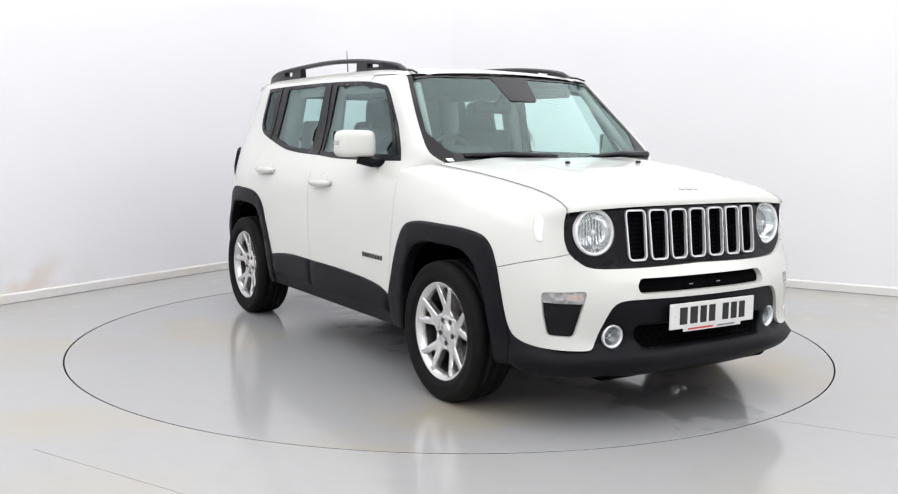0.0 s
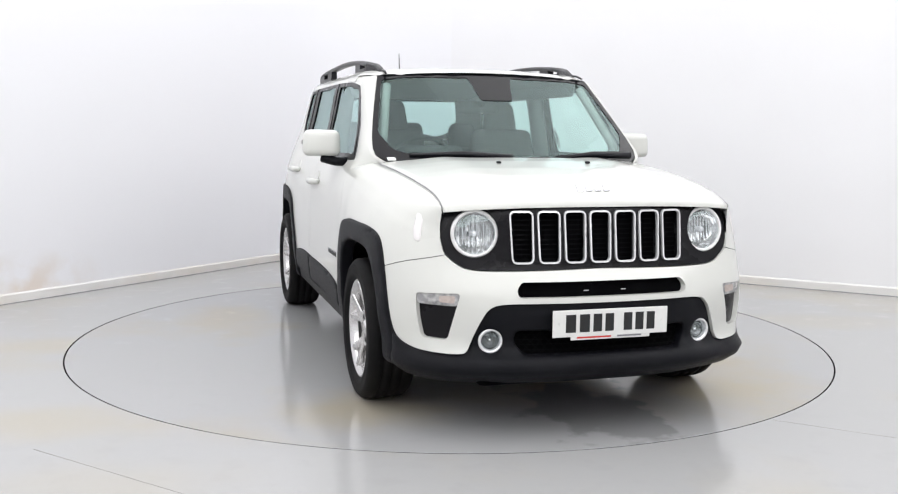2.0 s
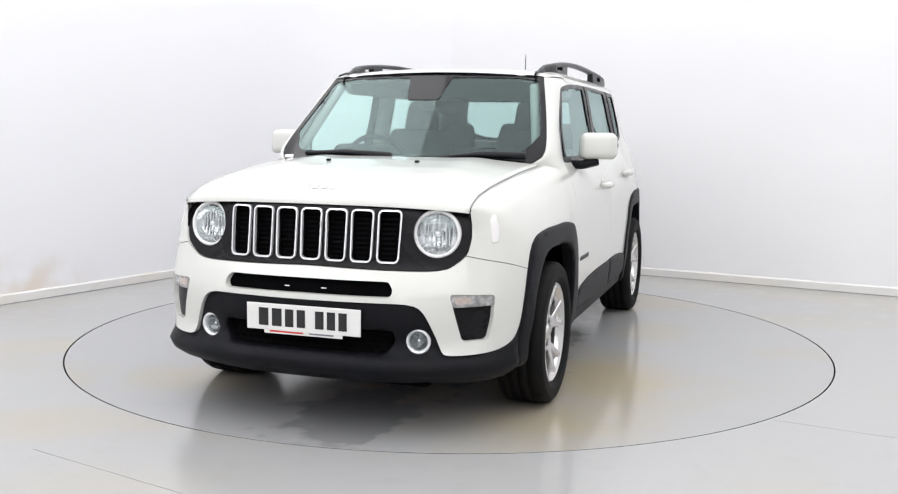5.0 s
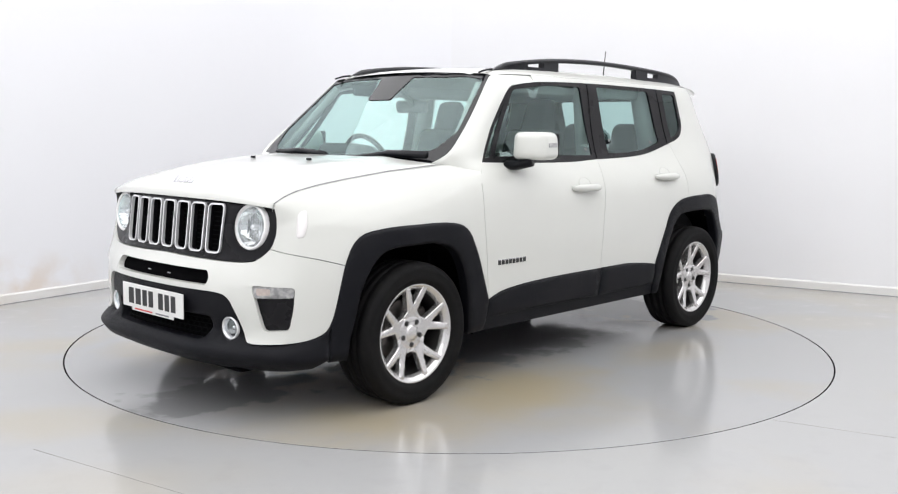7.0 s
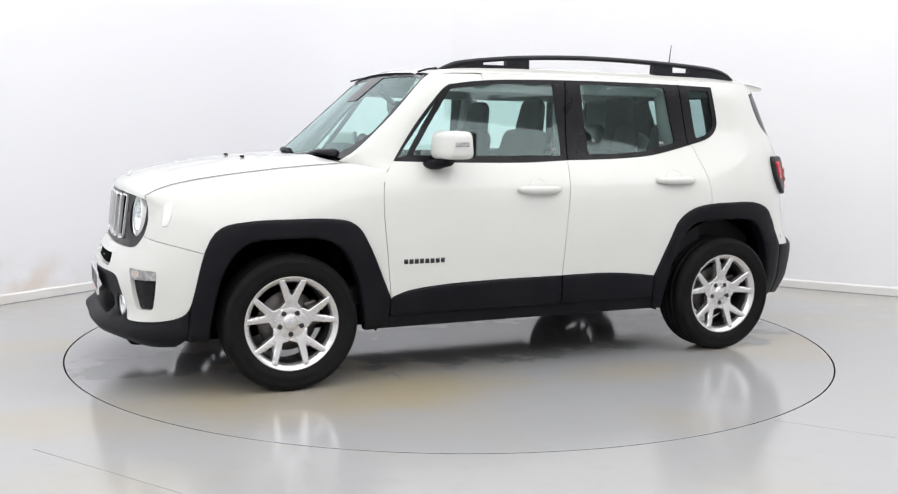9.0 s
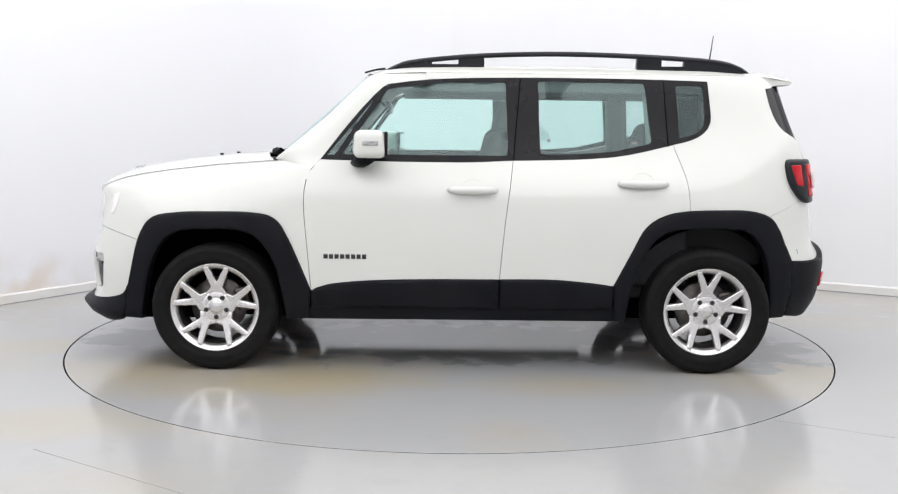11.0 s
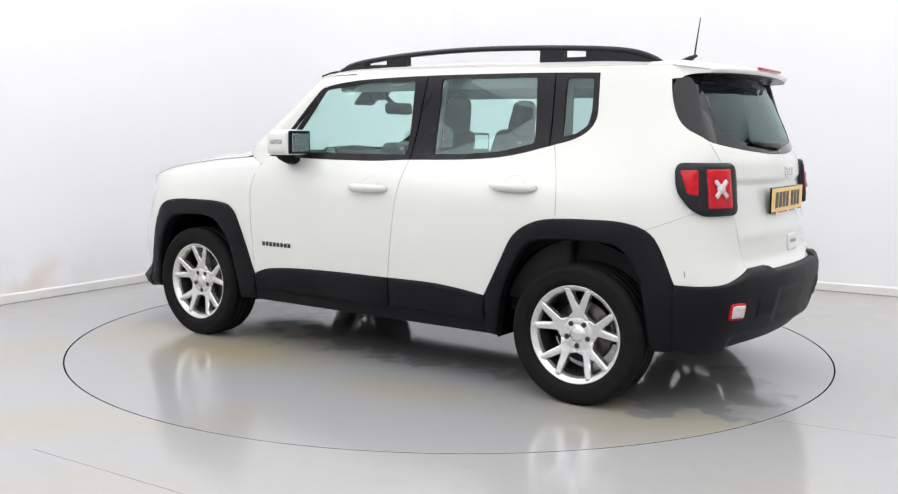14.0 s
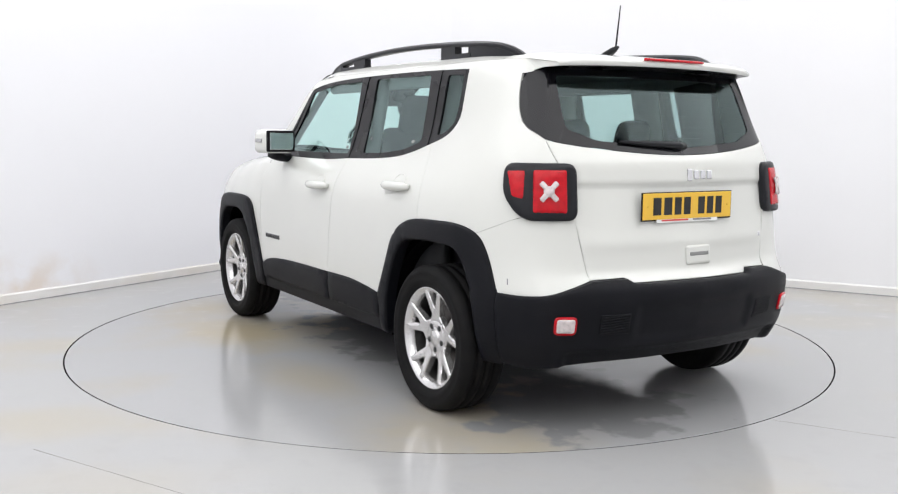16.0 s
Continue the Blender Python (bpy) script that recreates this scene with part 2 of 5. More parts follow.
M["wall_stain"] = stained_wall()
M["floor"] = resin_floor("grey_resin_floor", (0.375, 0.375, 0.375), (0.405, 0.362, 0.275), 3.0, ((-2.3, -0.42, 0.7, 0.30, 0.5), (-1.75, -1.88, 0.65, 0.35, 0.55), (-1.2, -2.6, 0.6, 0.3, 0.3), (2.5, 0.6, 0.8, 0.4, 0.3)))
M["table"] = resin_floor("grey_resin_turntable", (0.355, 0.355, 0.36), (0.40, 0.33, 0.20), 11.0, ((0.75, 1.15, 0.75, 0.40, 0.6), (1.45, -0.75, 0.4, 0.55, 0.5), (-0.6, 1.2, 0.6, 0.30, 0.35), (-0.9, -1.3, 0.7, 0.35, 0.4), (1.5, 0.9, 0.35, 0.35, 0.35)), wet=((-0.1, 0.18, 1.35, 0.62), (1.72, 0.15, 0.55, 0.30), (-1.62, 0.30, 0.52, 0.55)))

# ---- mesh helpers ----


def solid(name, verts, faces, mat, parent=None, smooth=True, label=""):
    me = bpy.data.meshes.new(name)
    me.from_pydata([tuple(v) for v in verts], [], faces)
    me.update()
    if smooth:
        me.polygons.foreach_set("use_smooth", [True] * len(me.polygons))
    me.materials.append(M[mat] if isinstance(mat, str) else mat)
    ob = new(name, me)
    if parent:
        ob.parent = parent
    if label:
        tagged(ob, label)
    return ob


def part(name, bm, mat, parent=None, label="", smooth=False):
    """Links a bmesh as one mesh object under a thing or a part."""
    me = bpy.data.meshes.new(name)
    bmesh.ops.recalc_face_normals(bm, faces=bm.faces)
    bm.to_mesh(me)
    bm.free()
    if smooth:
        me.polygons.foreach_set("use_smooth", [True] * len(me.polygons))
    me.materials.append(M[mat] if isinstance(mat, str) else mat)
    ob = new(name, me)
    if parent:
        ob.parent = parent
    if label:
        tagged(ob, label)
    return ob


def box(size, at=(0, 0, 0), turn=(0, 0, 0), bevel=0.0, segs=3, taper=None):
    """A bmesh box with rounded edges; taper narrows its top."""
    bm = bmesh.new()
    bmesh.ops.create_cube(bm, size=1)
    for v in bm.verts:
        k = taper if taper and v.co.z > 0 else (1, 1)
        v.co = Vector((v.co.x * size[0] * k[0], v.co.y * size[1] * k[1], v.co.z * size[2]))
    if bevel:
        bmesh.ops.bevel(bm, geom=bm.edges[:], offset=bevel, segments=segs, profile=0.5, affect="EDGES")
    bm.transform(pose(*at, *turn))
    return bm


def tube(points, radius, sides=10, closed=False, flat=1.0):
    """A swept tube along points; radius may be a list."""
    pts = [Vector(p) for p in points]
    n = len(pts)
    rad = radius if isinstance(radius, (list, tuple)) else [radius] * n
    bm = bmesh.new()
    rings = []
    side = None
    for i, p in enumerate(pts):
        a = pts[(i - 1) % n] if closed or i else p
        b = pts[(i + 1) % n] if closed or i < n - 1 else p
        d = (b - a).normalized()
        up = Vector((0, 0, 1)) if abs(d.z) < 0.95 else Vector((1, 0, 0))
        if side is not None and closed:
            u = (side - d * side.dot(d)).normalized()
        else:
            u = d.cross(up).normalized()
        side = u
        w = u.cross(d).normalized()
        rings.append([bm.verts.new(p + (u * math.cos(2 * math.pi * k / sides) + w * math.sin(2 * math.pi * k / sides) * flat) * rad[i]) for k in range(sides)])
    for i in range(n if closed else n - 1):
        r0, r1 = rings[i], rings[(i + 1) % n]
        for k in range(sides):
            bm.faces.new((r0[k], r0[(k + 1) % sides], r1[(k + 1) % sides], r1[k]))
    if not closed:
        bm.faces.new(rings[0][::-1])
        bm.faces.new(rings[-1])
    return bm


def lathe(profile, n=48, axis="y"):
    """Turns a profile of (radius, along) round an axis."""
    bm = bmesh.new()
    rings = []
    for r, a in profile:
        ring = []
        for k in range(n):
            c, s = math.cos(2 * math.pi * k / n), math.sin(2 * math.pi * k / n)
            ring.append(bm.verts.new({"y": (r * c, a, r * s), "x": (a, r * c, r * s), "z": (r * c, r * s, a)}[axis]))
        rings.append(ring)
    for r0, r1 in zip(rings, rings[1:]):
        for k in range(n):
            bm.faces.new((r0[k], r0[(k + 1) % n], r1[(k + 1) % n], r1[k]))
    return bm


def spline(pts, step=0.03):
    """Points along a smooth curve through the ones given."""
    p = np.array(pts, float)
    out = []
    for i in range(len(p) - 1):
        a, b, c, d = p[max(i - 1, 0)], p[i], p[i + 1], p[min(i + 2, len(p) - 1)]
        n = max(2, int(np.linalg.norm(c - b) / step))
        for k in range(n):
            t = k / n
            out.append(0.5 * (2 * b + (c - a) * t + (2 * a - 5 * b + 4 * c - d) * t * t + (3 * b - a - 3 * c + d) * t ** 3))
    out.append(p[-1])
    return [tuple(q) for q in out]


def rounded(pts, r, n=5):
    """A closed outline with its corners rounded off."""
    out = []
    m = len(pts)
    for i in range(m):
        a, b, c = (np.array(pts[(i + k) % m], float) for k in (-1, 0, 1))
        u, w = a - b, c - b
        lu, lw = np.linalg.norm(u), np.linalg.norm(w)
        q = min(r, lu * 0.48, lw * 0.48)
        p0, p1 = b + u / lu * q, b + w / lw * q
        for k in range(n + 1):
            t = k / n
            out.append(tuple((1 - t) ** 2 * p0 + 2 * t * (1 - t) * b + t * t * p1))
    return out


def inside(poly, q):
    x, y = q
    hit = False
    j = len(poly) - 1
    for i in range(len(poly)):
        xi, yi = poly[i][0], poly[i][1]
        xj, yj = poly[j][0], poly[j][1]
        if (yi > y) != (yj > y) and x < (xj - xi) * (y - yi) / (yj - yi) + xi:
            hit = not hit
        j = i
    return hit


def inside_many(poly, q):
    """As inside(), for an array of places."""
    p = np.array([(a[0], a[1]) for a in poly])
    x, y = q[:, 0], q[:, 1]
    hit = np.zeros(len(q), bool)
    j = len(p) - 1
    for i in range(len(p)):
        cross = (p[i, 1] > y) != (p[j, 1] > y)
        with np.errstate(divide="ignore", invalid="ignore"):
            at = (p[j, 0] - p[i, 0]) * (y - p[i, 1]) / (p[j, 1] - p[i, 1]) + p[i, 0]
        hit ^= cross & (x < at)
        j = i
    return hit


def shrink(poly, d):
    """The outline moved inwards by d."""
    p = np.array(poly, float)
    area = 0.5 * np.sum(p[:, 0] * np.roll(p[:, 1], -1) - np.roll(p[:, 0], -1) * p[:, 1])
    sgn = 1 if area > 0 else -1
    a, b = p - np.roll(p, 1, 0), np.roll(p, -1, 0) - p
    na = np.stack([-a[:, 1], a[:, 0]], 1) / (np.linalg.norm(a, axis=1, keepdims=True) + 1e-12)
    nb = np.stack([-b[:, 1], b[:, 0]], 1) / (np.linalg.norm(b, axis=1, keepdims=True) + 1e-12)
    m = na + nb
    m /= np.maximum(np.linalg.norm(m, axis=1, keepdims=True), 0.3)
    return [tuple(q) for q in p + sgn * m * d]


def dense(poly, step):
    out = []
    for i in range(len(poly)):
        a, b = np.array(poly[i], float), np.array(poly[(i + 1) % len(poly)], float)
        n = max(1, int(np.linalg.norm(b - a) / step))
        out += [tuple(a + (b - a) * k / n) for k in range(n)]
    return out


def rim_distance(q, a, b):
    """How far each place lies from the nearest of the edges a to b."""
    d = b - a
    ll = np.maximum(np.sum(d * d, axis=1), 1e-12)
    t = np.clip(np.einsum("ijk,jk->ij", q[:, None, :] - a[None], d) / ll, 0, 1)
    return np.min(np.linalg.norm(q[:, None, :] - a[None] - t[:, :, None] * d[None], axis=2), axis=1)


def sheet(name, outer, holes, place, mat, parent, grid=0.05, depth=0.014, gap=0.0, label="", roll=0.0):
    """A panel: an outline with holes in two coordinates, laid on a curved surface by place(points, off), with turned-in edges."""
    if gap:
        outer = shrink(outer, gap)
    outer = dense(outer, grid)
    holes = [dense(h, grid) for h in holes]
    keep = [outer[0]]
    for q in outer[1:]:
        if math.dist(q, keep[-1]) > 1e-4:
            keep.append(q)
    outer = keep
    loops = [outer] + holes
    verts, edges = [], []
    for lp in loops:
        base = len(verts)
        verts += lp
        edges += [(base + i, base + (i + 1) % len(lp)) for i in range(len(lp))]
    p = np.array(outer)
    lo, hi = p.min(0), p.max(0)
    gx, gy = np.meshgrid(np.arange(lo[0] + grid / 2, hi[0], grid), np.arange(lo[1] + grid / 2, hi[1], grid))
    g = np.stack([gx.ravel(), gy.ravel()], 1)
    if len(g):
        ok = inside_many(outer, g)
        for h in holes:
            ok &= ~inside_many(h, g)
        g = g[ok]
    rim = np.array(verts)
    if len(g):
        far = np.min(np.linalg.norm(g[:, None, :] - rim[None, :, :], axis=2), axis=1) > max(grid * 0.45, roll * 1.3)
        g = g[far]
    ends = [(np.array(lp), np.roll(np.array(lp), -1, 0)) for lp in loops]
    rim_a, rim_b = np.concatenate([e[0] for e in ends]), np.concatenate([e[1] for e in ends])
    if roll:
        extra = []
        for k in (0.3, 1.0):
            ring = np.concatenate([np.array(shrink(lp, roll * k * (1 if i == 0 else -1))) for i, lp in enumerate(loops)])
            ok = inside_many(outer, ring) & (rim_distance(ring, rim_a, rim_b) > roll * k * 0.8)
            for h in holes:
                ok &= ~inside_many(h, ring)
            extra.append(ring[ok])
        g = np.concatenate([g.reshape(-1, 2)] + extra)
    pts = [Vector((float(a), float(b))) for a, b in list(verts) + [tuple(q) for q in g]]
    v2, _, f2, *_ = delaunay_2d_cdt(pts, edges, [], 0, 1e-6)
    v = np.array([(q[0], q[1]) for q in v2])
    f = np.array([tuple(t) for t in f2])
    c = v[f].mean(1)
    ok = inside_many(outer, c)
    for h in holes:
        ok &= ~inside_many(h, c)
    f = f[ok]
    tri = v[f]
    flip = np.cross(tri[:, 1] - tri[:, 0], tri[:, 2] - tri[:, 0]) < 0
    f[flip] = f[flip][:, ::-1]
    fall = 0.0
    if roll:
        near = np.clip(1 - rim_distance(v, rim_a, rim_b) / roll, 0, 1)
        fall = -roll * (1 - np.sqrt(1 - np.minimum(near, 0.999) ** 2))
    top = place(v, fall)
    vs = [tuple(q) for q in top]
    fs = [tuple(int(i) for i in t) for t in f]
    if depth:
        for lp in loops:
            a = np.array(lp)
            hi3 = place(a, -roll * 0.955)
            lo3 = place(a, -depth)
            base, n = len(vs), len(lp)
            vs += [tuple(q) for q in hi3] + [tuple(q) for q in lo3]
            fs += [(base + i, base + (i + 1) % n, base + n + (i + 1) % n, base + n + i) for i in range(n)]
    return solid(name, vs, fs, mat, parent, True, label)


def loft(name, rows, mat, parent, label="", closed=False):
    """A skin through rows of points."""
    n = len(rows[0])
    vs = [tuple(p) for r in rows for p in r]
    fs = [(i * n + k, i * n + (k + 1) % n, (i + 1) * n + (k + 1) % n, (i + 1) * n + k) for i in range(len(rows) - 1) for k in range(n if closed else n - 1)]
    return solid(name, vs, fs, mat, parent, True, label)


# ---- the room ----


def slab(name, a, b, h0, h1, thick, mat):
    """A wall from plan point a to b; thick goes to the right of the way."""
    a, b = Vector(a), Vector(b)
    d = (b - a).normalized()
    n = Vector((d.y, -d.x, 0)) * thick
    v = [(*p.xy, z) for z in (h0, h1) for p in (a, b, b + n, a + n)]
    f = [(0, 1, 5, 4), (1, 2, 6, 5), (2, 3, 7, 6), (3, 0, 4, 7), (4, 5, 6, 7), (3, 2, 1, 0)]
    return solid(name, v, f, mat, None, False)


P00, PA0, PAB, P0B = room(0, 0), room(LA, 0), room(LA, LB), room(0, LB)
COVE = 1.25
tagged(slab("wall_west", room(COVE, 0), PA0, -0.1, HIGH, 0.2, "wall_stain"), "white painted studio wall with tan scuffs low down", "wall", kind="structure")
tagged(slab("wall_south", PA0, PAB, -0.1, HIGH, 0.2, "wall"), "plain white painted studio wall", "wall", kind="structure")
tagged(slab("wall_east", PAB, P0B, -0.1, HIGH, 0.2, "wall"), "plain white painted studio wall", "wall", kind="structure")
tagged(slab("wall_north", P0B, room(0, COVE), -0.1, HIGH, 0.2, "wall"), "plain white painted studio wall", "wall", kind="structure")


def skirting(a, b):
    """A low white skirting board with a chamfered top, proud of its wall."""
    d = (b - a).normalized()
    n = Vector((-d.y, d.x, 0))
    prof = ((0.002, 0.005), (0.018, 0.005), (0.018, 0.062), (0.010, 0.074), (0.002, 0.074))
    rows = [[p + n * o + Vector((0, 0, z)) for o, z in prof] for p in (a, b)]
    vs = [tuple(q) for r in rows for q in r]
    fs = [(k, k + 1, k + 6, k + 5) for k in range(4)]
    board = tagged(solid("baseboard", vs, fs, "skirt", None, False), "low white gloss skirting board along the wall", "skirting", kind="structure")
    joint = [p + n * o + Vector((0, 0, z)) for p in (a, b) for o, z in ((0.004, 0.0055), (0.0165, 0.0055), (0.0195, 0.0006))]
    solid("floor_joint", joint, [(0, 1, 4, 3), (1, 2, 5, 4)], "ink_grey", board, False)
    return board




def cove_line(n=24):
    """The rounded corner between the two walls, in plan."""
    a, b = room(COVE, 0), room(0, COVE)
    return [a * (1 - t) ** 2 + P00 * (2 * t * (1 - t)) + b * t * t for t in np.linspace(0, 1, n)]


cove = cove_line()
rows = [[(p.x, p.y, z) for p in cove] for z in (-0.1, HIGH)]
back = [[(q.x, q.y, z) for q in [p + (P00 - PAB).normalized() * 0.2 for p in cove]] for z in (HIGH, -0.1)]
n_ = len(cove)
pts_ = [q for rr in rows + back for q in rr]
fcs_ = [(i + k, i + k + 1, i + n_ + k + 1, i + n_ + k) for i in (0, 2 * n_) for k in range(n_ - 1)]
tagged(solid("wall_corner", pts_, fcs_, "wall_stain", None, True), "white painted rounded studio corner", "wall", kind="structure")
skirting(room(COVE, 0), PA0)
skirting(P0B, room(0, COVE))
for p, q in zip(cove[1:], cove[:-1]):
    skirting(p, q)

ceiling_bm = bmesh.new()
ceiling_bm.faces.new([ceiling_bm.verts.new((*p.xy, HIGH)) for p in (P00, P0B, PAB, PA0)])
geo_up = bmesh.ops.extrude_face_region(ceiling_bm, geom=ceiling_bm.faces[:])["geom"]
bmesh.ops.translate(ceiling_bm, vec=(0, 0, 0.15), verts=[g for g in geo_up if isinstance(g, bmesh.types.BMVert)])
tagged(part("ceiling", ceiling_bm, "ceil"), "plain white ceiling over the studio", "ceiling", kind="structure")


def build_floor():
    """The floor round the turntable's pit, and the pit."""
    n = 128
    bm = bmesh.new()
    ring = [bm.verts.new((math.cos(2 * math.pi * k / n) * (RDISC + 0.0045), math.sin(2 * math.pi * k / n) * (RDISC + 0.0045), 0)) for k in range(n)]
    quad = [P00, PA0, PAB, P0B]
    out = []
    for k in range(n):
        a = 2 * math.pi * k / n
        d = Vector((math.cos(a), math.sin(a), 0))
        best = 99.0
        for i in range(4):
            p, q = quad[i], quad[(i + 1) % 4]
            e = q - p
            den = d.x * e.y - d.y * e.x
            if abs(den) > 1e-9:
                t = (p.x * e.y - p.y * e.x) / den
                u = (p.x * d.y - p.y * d.x) / den
                if t > 0 and -1e-6 <= u <= 1 + 1e-6:
                    best = min(best, t)
        out.append(bm.verts.new(d * (best + 0.35)))
    for k in range(n):
        j = (k + 1) % n
        bm.faces.new((ring[k], out[k], out[j], ring[j]))
    # near-black pit walls: the shade in the ring gap is in their colour
    pit = lathe([(0.0001, -0.12), (RDISC + 0.0045, -0.12), (RDISC + 0.0045, -0.002)], n, "z")
    tagged(part("pit", pit, "dark"), "pit under the turntable, coloured dark for the shade in the gap", "pit", kind="structure")
    return tagged(part("floor", bm, "floor"), "glossy grey resin studio floor with faint yellow patches", "floor", kind="structure")


build_floor()


def floor_seam(a, b):
    """A filled saw cut in the resin: a hair-thin raised line."""
    a, b = Vector((*a, 0.0)), Vector((*b, 0.0))
    d = (b - a).normalized()
    n = Vector((-d.y, d.x, 0)) * 0.002
    v = [p + s_ * n + Vector((0, 0, z)) for p in (a, b) for s_, z in ((-1, -0.001), (-0.6, 0.0009), (0.6, 0.0009), (1, -0.001))]
    return tagged(solid("floor_seam", v, [(0, 1, 5, 4), (1, 2, 6, 5), (2, 3, 7, 6)], "floor_line", None, False), "faint hairline seam in the resin floor", "floor seam", kind="structure")


M["floor_line"] = material("old_resin_filler", (0.25, 0.24, 0.22), 0.4, vary=0.4, scale=6)
floor_seam((-1.62, -2.24), (-0.55, -2.91))
floor_seam((1.43, -1.73), (3.1, -2.63))

# ---- turntable ----
table = tagged(new("turntable"), "flush grey round turntable with a dark gap around it", "turntable")
table_bm = lathe([(0.0001, 0.0), (1.2, 0.0), (RDISC - 0.006, 0.0), (RDISC - 0.004, -0.001)], 160, "z")
part("disc", table_bm, "table", table)
# the disc's side is blackened too, so the gap reads as shade
part("disc_edge", lathe([(RDISC - 0.004, -0.001), (RDISC - 0.004, -0.09)], 160, "z"), "dark", table, "disc edge coloured dark for the shade in the gap")

# ---- the car: one skin that wraps round front, side and rear ----
# half outline in plan, from the middle of the front to the middle of the rear
OUT = [(2.115, 0), (2.11, 0.2), (2.078, 0.4), (2.01, 0.6), (1.945, 0.725), (1.83, 0.806), (1.65, 0.864), (1.45, 0.886), (1.285, 0.897), (1.05, 0.898), (0.8, 0.888), (0, 0.886), (-0.8, 0.885), (-1.285, 0.893), (-1.58, 0.868), (-1.78, 0.806), (-1.91, 0.705), (-1.99, 0.5), (-2.04, 0.25), (-2.055, 0)]
_o = np.array(spline(OUT, 0.01))
_s = np.concatenate([[0], np.cumsum(np.linalg.norm(np.diff(_o, axis=0), axis=1))])
SMAX = _s[-1]
_t = np.gradient(_o, axis=0)
_t /= np.linalg.norm(_t, axis=1, keepdims=True)
_n = np.stack([-_t[:, 1], _t[:, 0]], 1)
_n *= np.sign(np.sum(_n * _o, axis=1, keepdims=True))
_n[0], _n[-1] = (1, 0), (-1, 0)


def s_at(x):
    """The way along the outline where the plan's x is x."""
    return float(np.interp(-x, -_o[:, 0], _s))


# how far the skin lies inside the outline, by height, at places along it
PROFILES = [
    (0.0, [(0.15, 0.14), (0.20, 0.09), (0.25, 0.0), (0.285, -0.055), (0.315, -0.05), (0.35, 0.0), (0.39, 0.022), (0.44, 0.012), (0.50, 0.0), (0.58, 0.004), (0.64, 0.03), (0.70, 0.085), (0.80, 0.095), (0.93, 0.108), (0.98, 0.14), (1.1, 0.2), (1.7, 0.5)]),
    (s_at(2.06), [(0.15, 0.14), (0.20, 0.09), (0.25, -0.02), (0.285, -0.085), (0.315, -0.075), (0.35, 0.0), (0.39, 0.015), (0.44, 0.008), (0.50, 0.0), (0.58, 0.004), (0.64, 0.025), (0.70, 0.07), (0.80, 0.083), (0.93, 0.10), (0.98, 0.13), (1.1, 0.2), (1.7, 0.5)]),
    (s_at(1.90), [(0.15, 0.12), (0.22, 0.05), (0.26, -0.01), (0.30, -0.035), (0.34, 0.005), (0.40, 0.008), (0.50, 0.0), (0.60, 0.0), (0.68, 0.012), (0.76, 0.03), (0.866, 0.055), (0.93, 0.082), (0.98, 0.12), (1.1, 0.2), (1.7, 0.5)]),
    (s_at(1.62), [(0.15, 0.06), (0.30, 0.02), (0.45, 0.0), (0.70, 0.0), (0.80, 0.010), (0.866, 0.03), (0.935, 0.07), (0.99, 0.12), (1.1, 0.2), (1.7, 0.5)]),
    (s_at(0.85), [(0.15, 0.06), (0.30, 0.02), (0.45, 0.003), (0.70, 0.0), (0.90, 0.008), (0.97, 0.02), (1.05, 0.055), (1.10, 0.092), (1.15, 0.115), (1.28, 0.155), (1.5, 0.195), (1.54, 0.208), (1.58, 0.235), (1.7, 0.4)]),
    (s_at(-0.9), [(0.15, 0.06), (0.30, 0.02), (0.45, 0.003), (0.70, 0.0), (0.90, 0.008), (0.97, 0.022), (1.05, 0.06), (1.10, 0.09), (1.15, 0.115), (1.28, 0.152), (1.5, 0.198), (1.54, 0.21), (1.58, 0.235), (1.7, 0.4)]),
    (s_at(-1.45), [(0.15, 0.06), (0.30, 0.02), (0.45, 0.003), (0.70, 0.0), (0.90, 0.012), (1.0, 0.03), (1.10, 0.066), (1.2, 0.11), (1.30, 0.148), (1.5, 0.198), (1.54, 0.21), (1.58, 0.235), (1.7, 0.4)]),
    (s_at(-1.80), [(0.15, 0.16), (0.27, 0.07), (0.40, 0.015), (0.55, 0.0), (0.62, 0.005), (0.70, 0.025), (0.9, 0.045), (1.0, 0.06), (1.12, 0.082), (1.2, 0.11), (1.30, 0.155), (1.5, 0.235), (1.58, 0.28), (1.7, 0.4)]),
    (s_at(-2.0), [(0.15, 0.22), (0.27, 0.11), (0.36, 0.045), (0.50, 0.008), (0.58, 0.0), (0.63, 0.008), (0.68, 0.06), (0.76, 0.07), (0.9, 0.085), (1.02, 0.095), (1.13, 0.105), (1.2, 0.14), (1.30, 0.185), (1.5, 0.285), (1.58, 0.33), (1.7, 0.45)]),
    (SMAX, [(0.15, 0.22), (0.27, 0.11), (0.36, 0.045), (0.50, 0.008), (0.58, 0.0), (0.63, 0.008), (0.68, 0.06), (0.76, 0.068), (0.9, 0.085), (1.02, 0.095), (1.13, 0.105), (1.2, 0.145), (1.30, 0.19), (1.5, 0.29), (1.58, 0.335), (1.7, 0.45)]),
]
_zg = np.arange(0.10, 1.70, 0.01)
_sg = np.linspace(0, SMAX, 260)
_cols = []
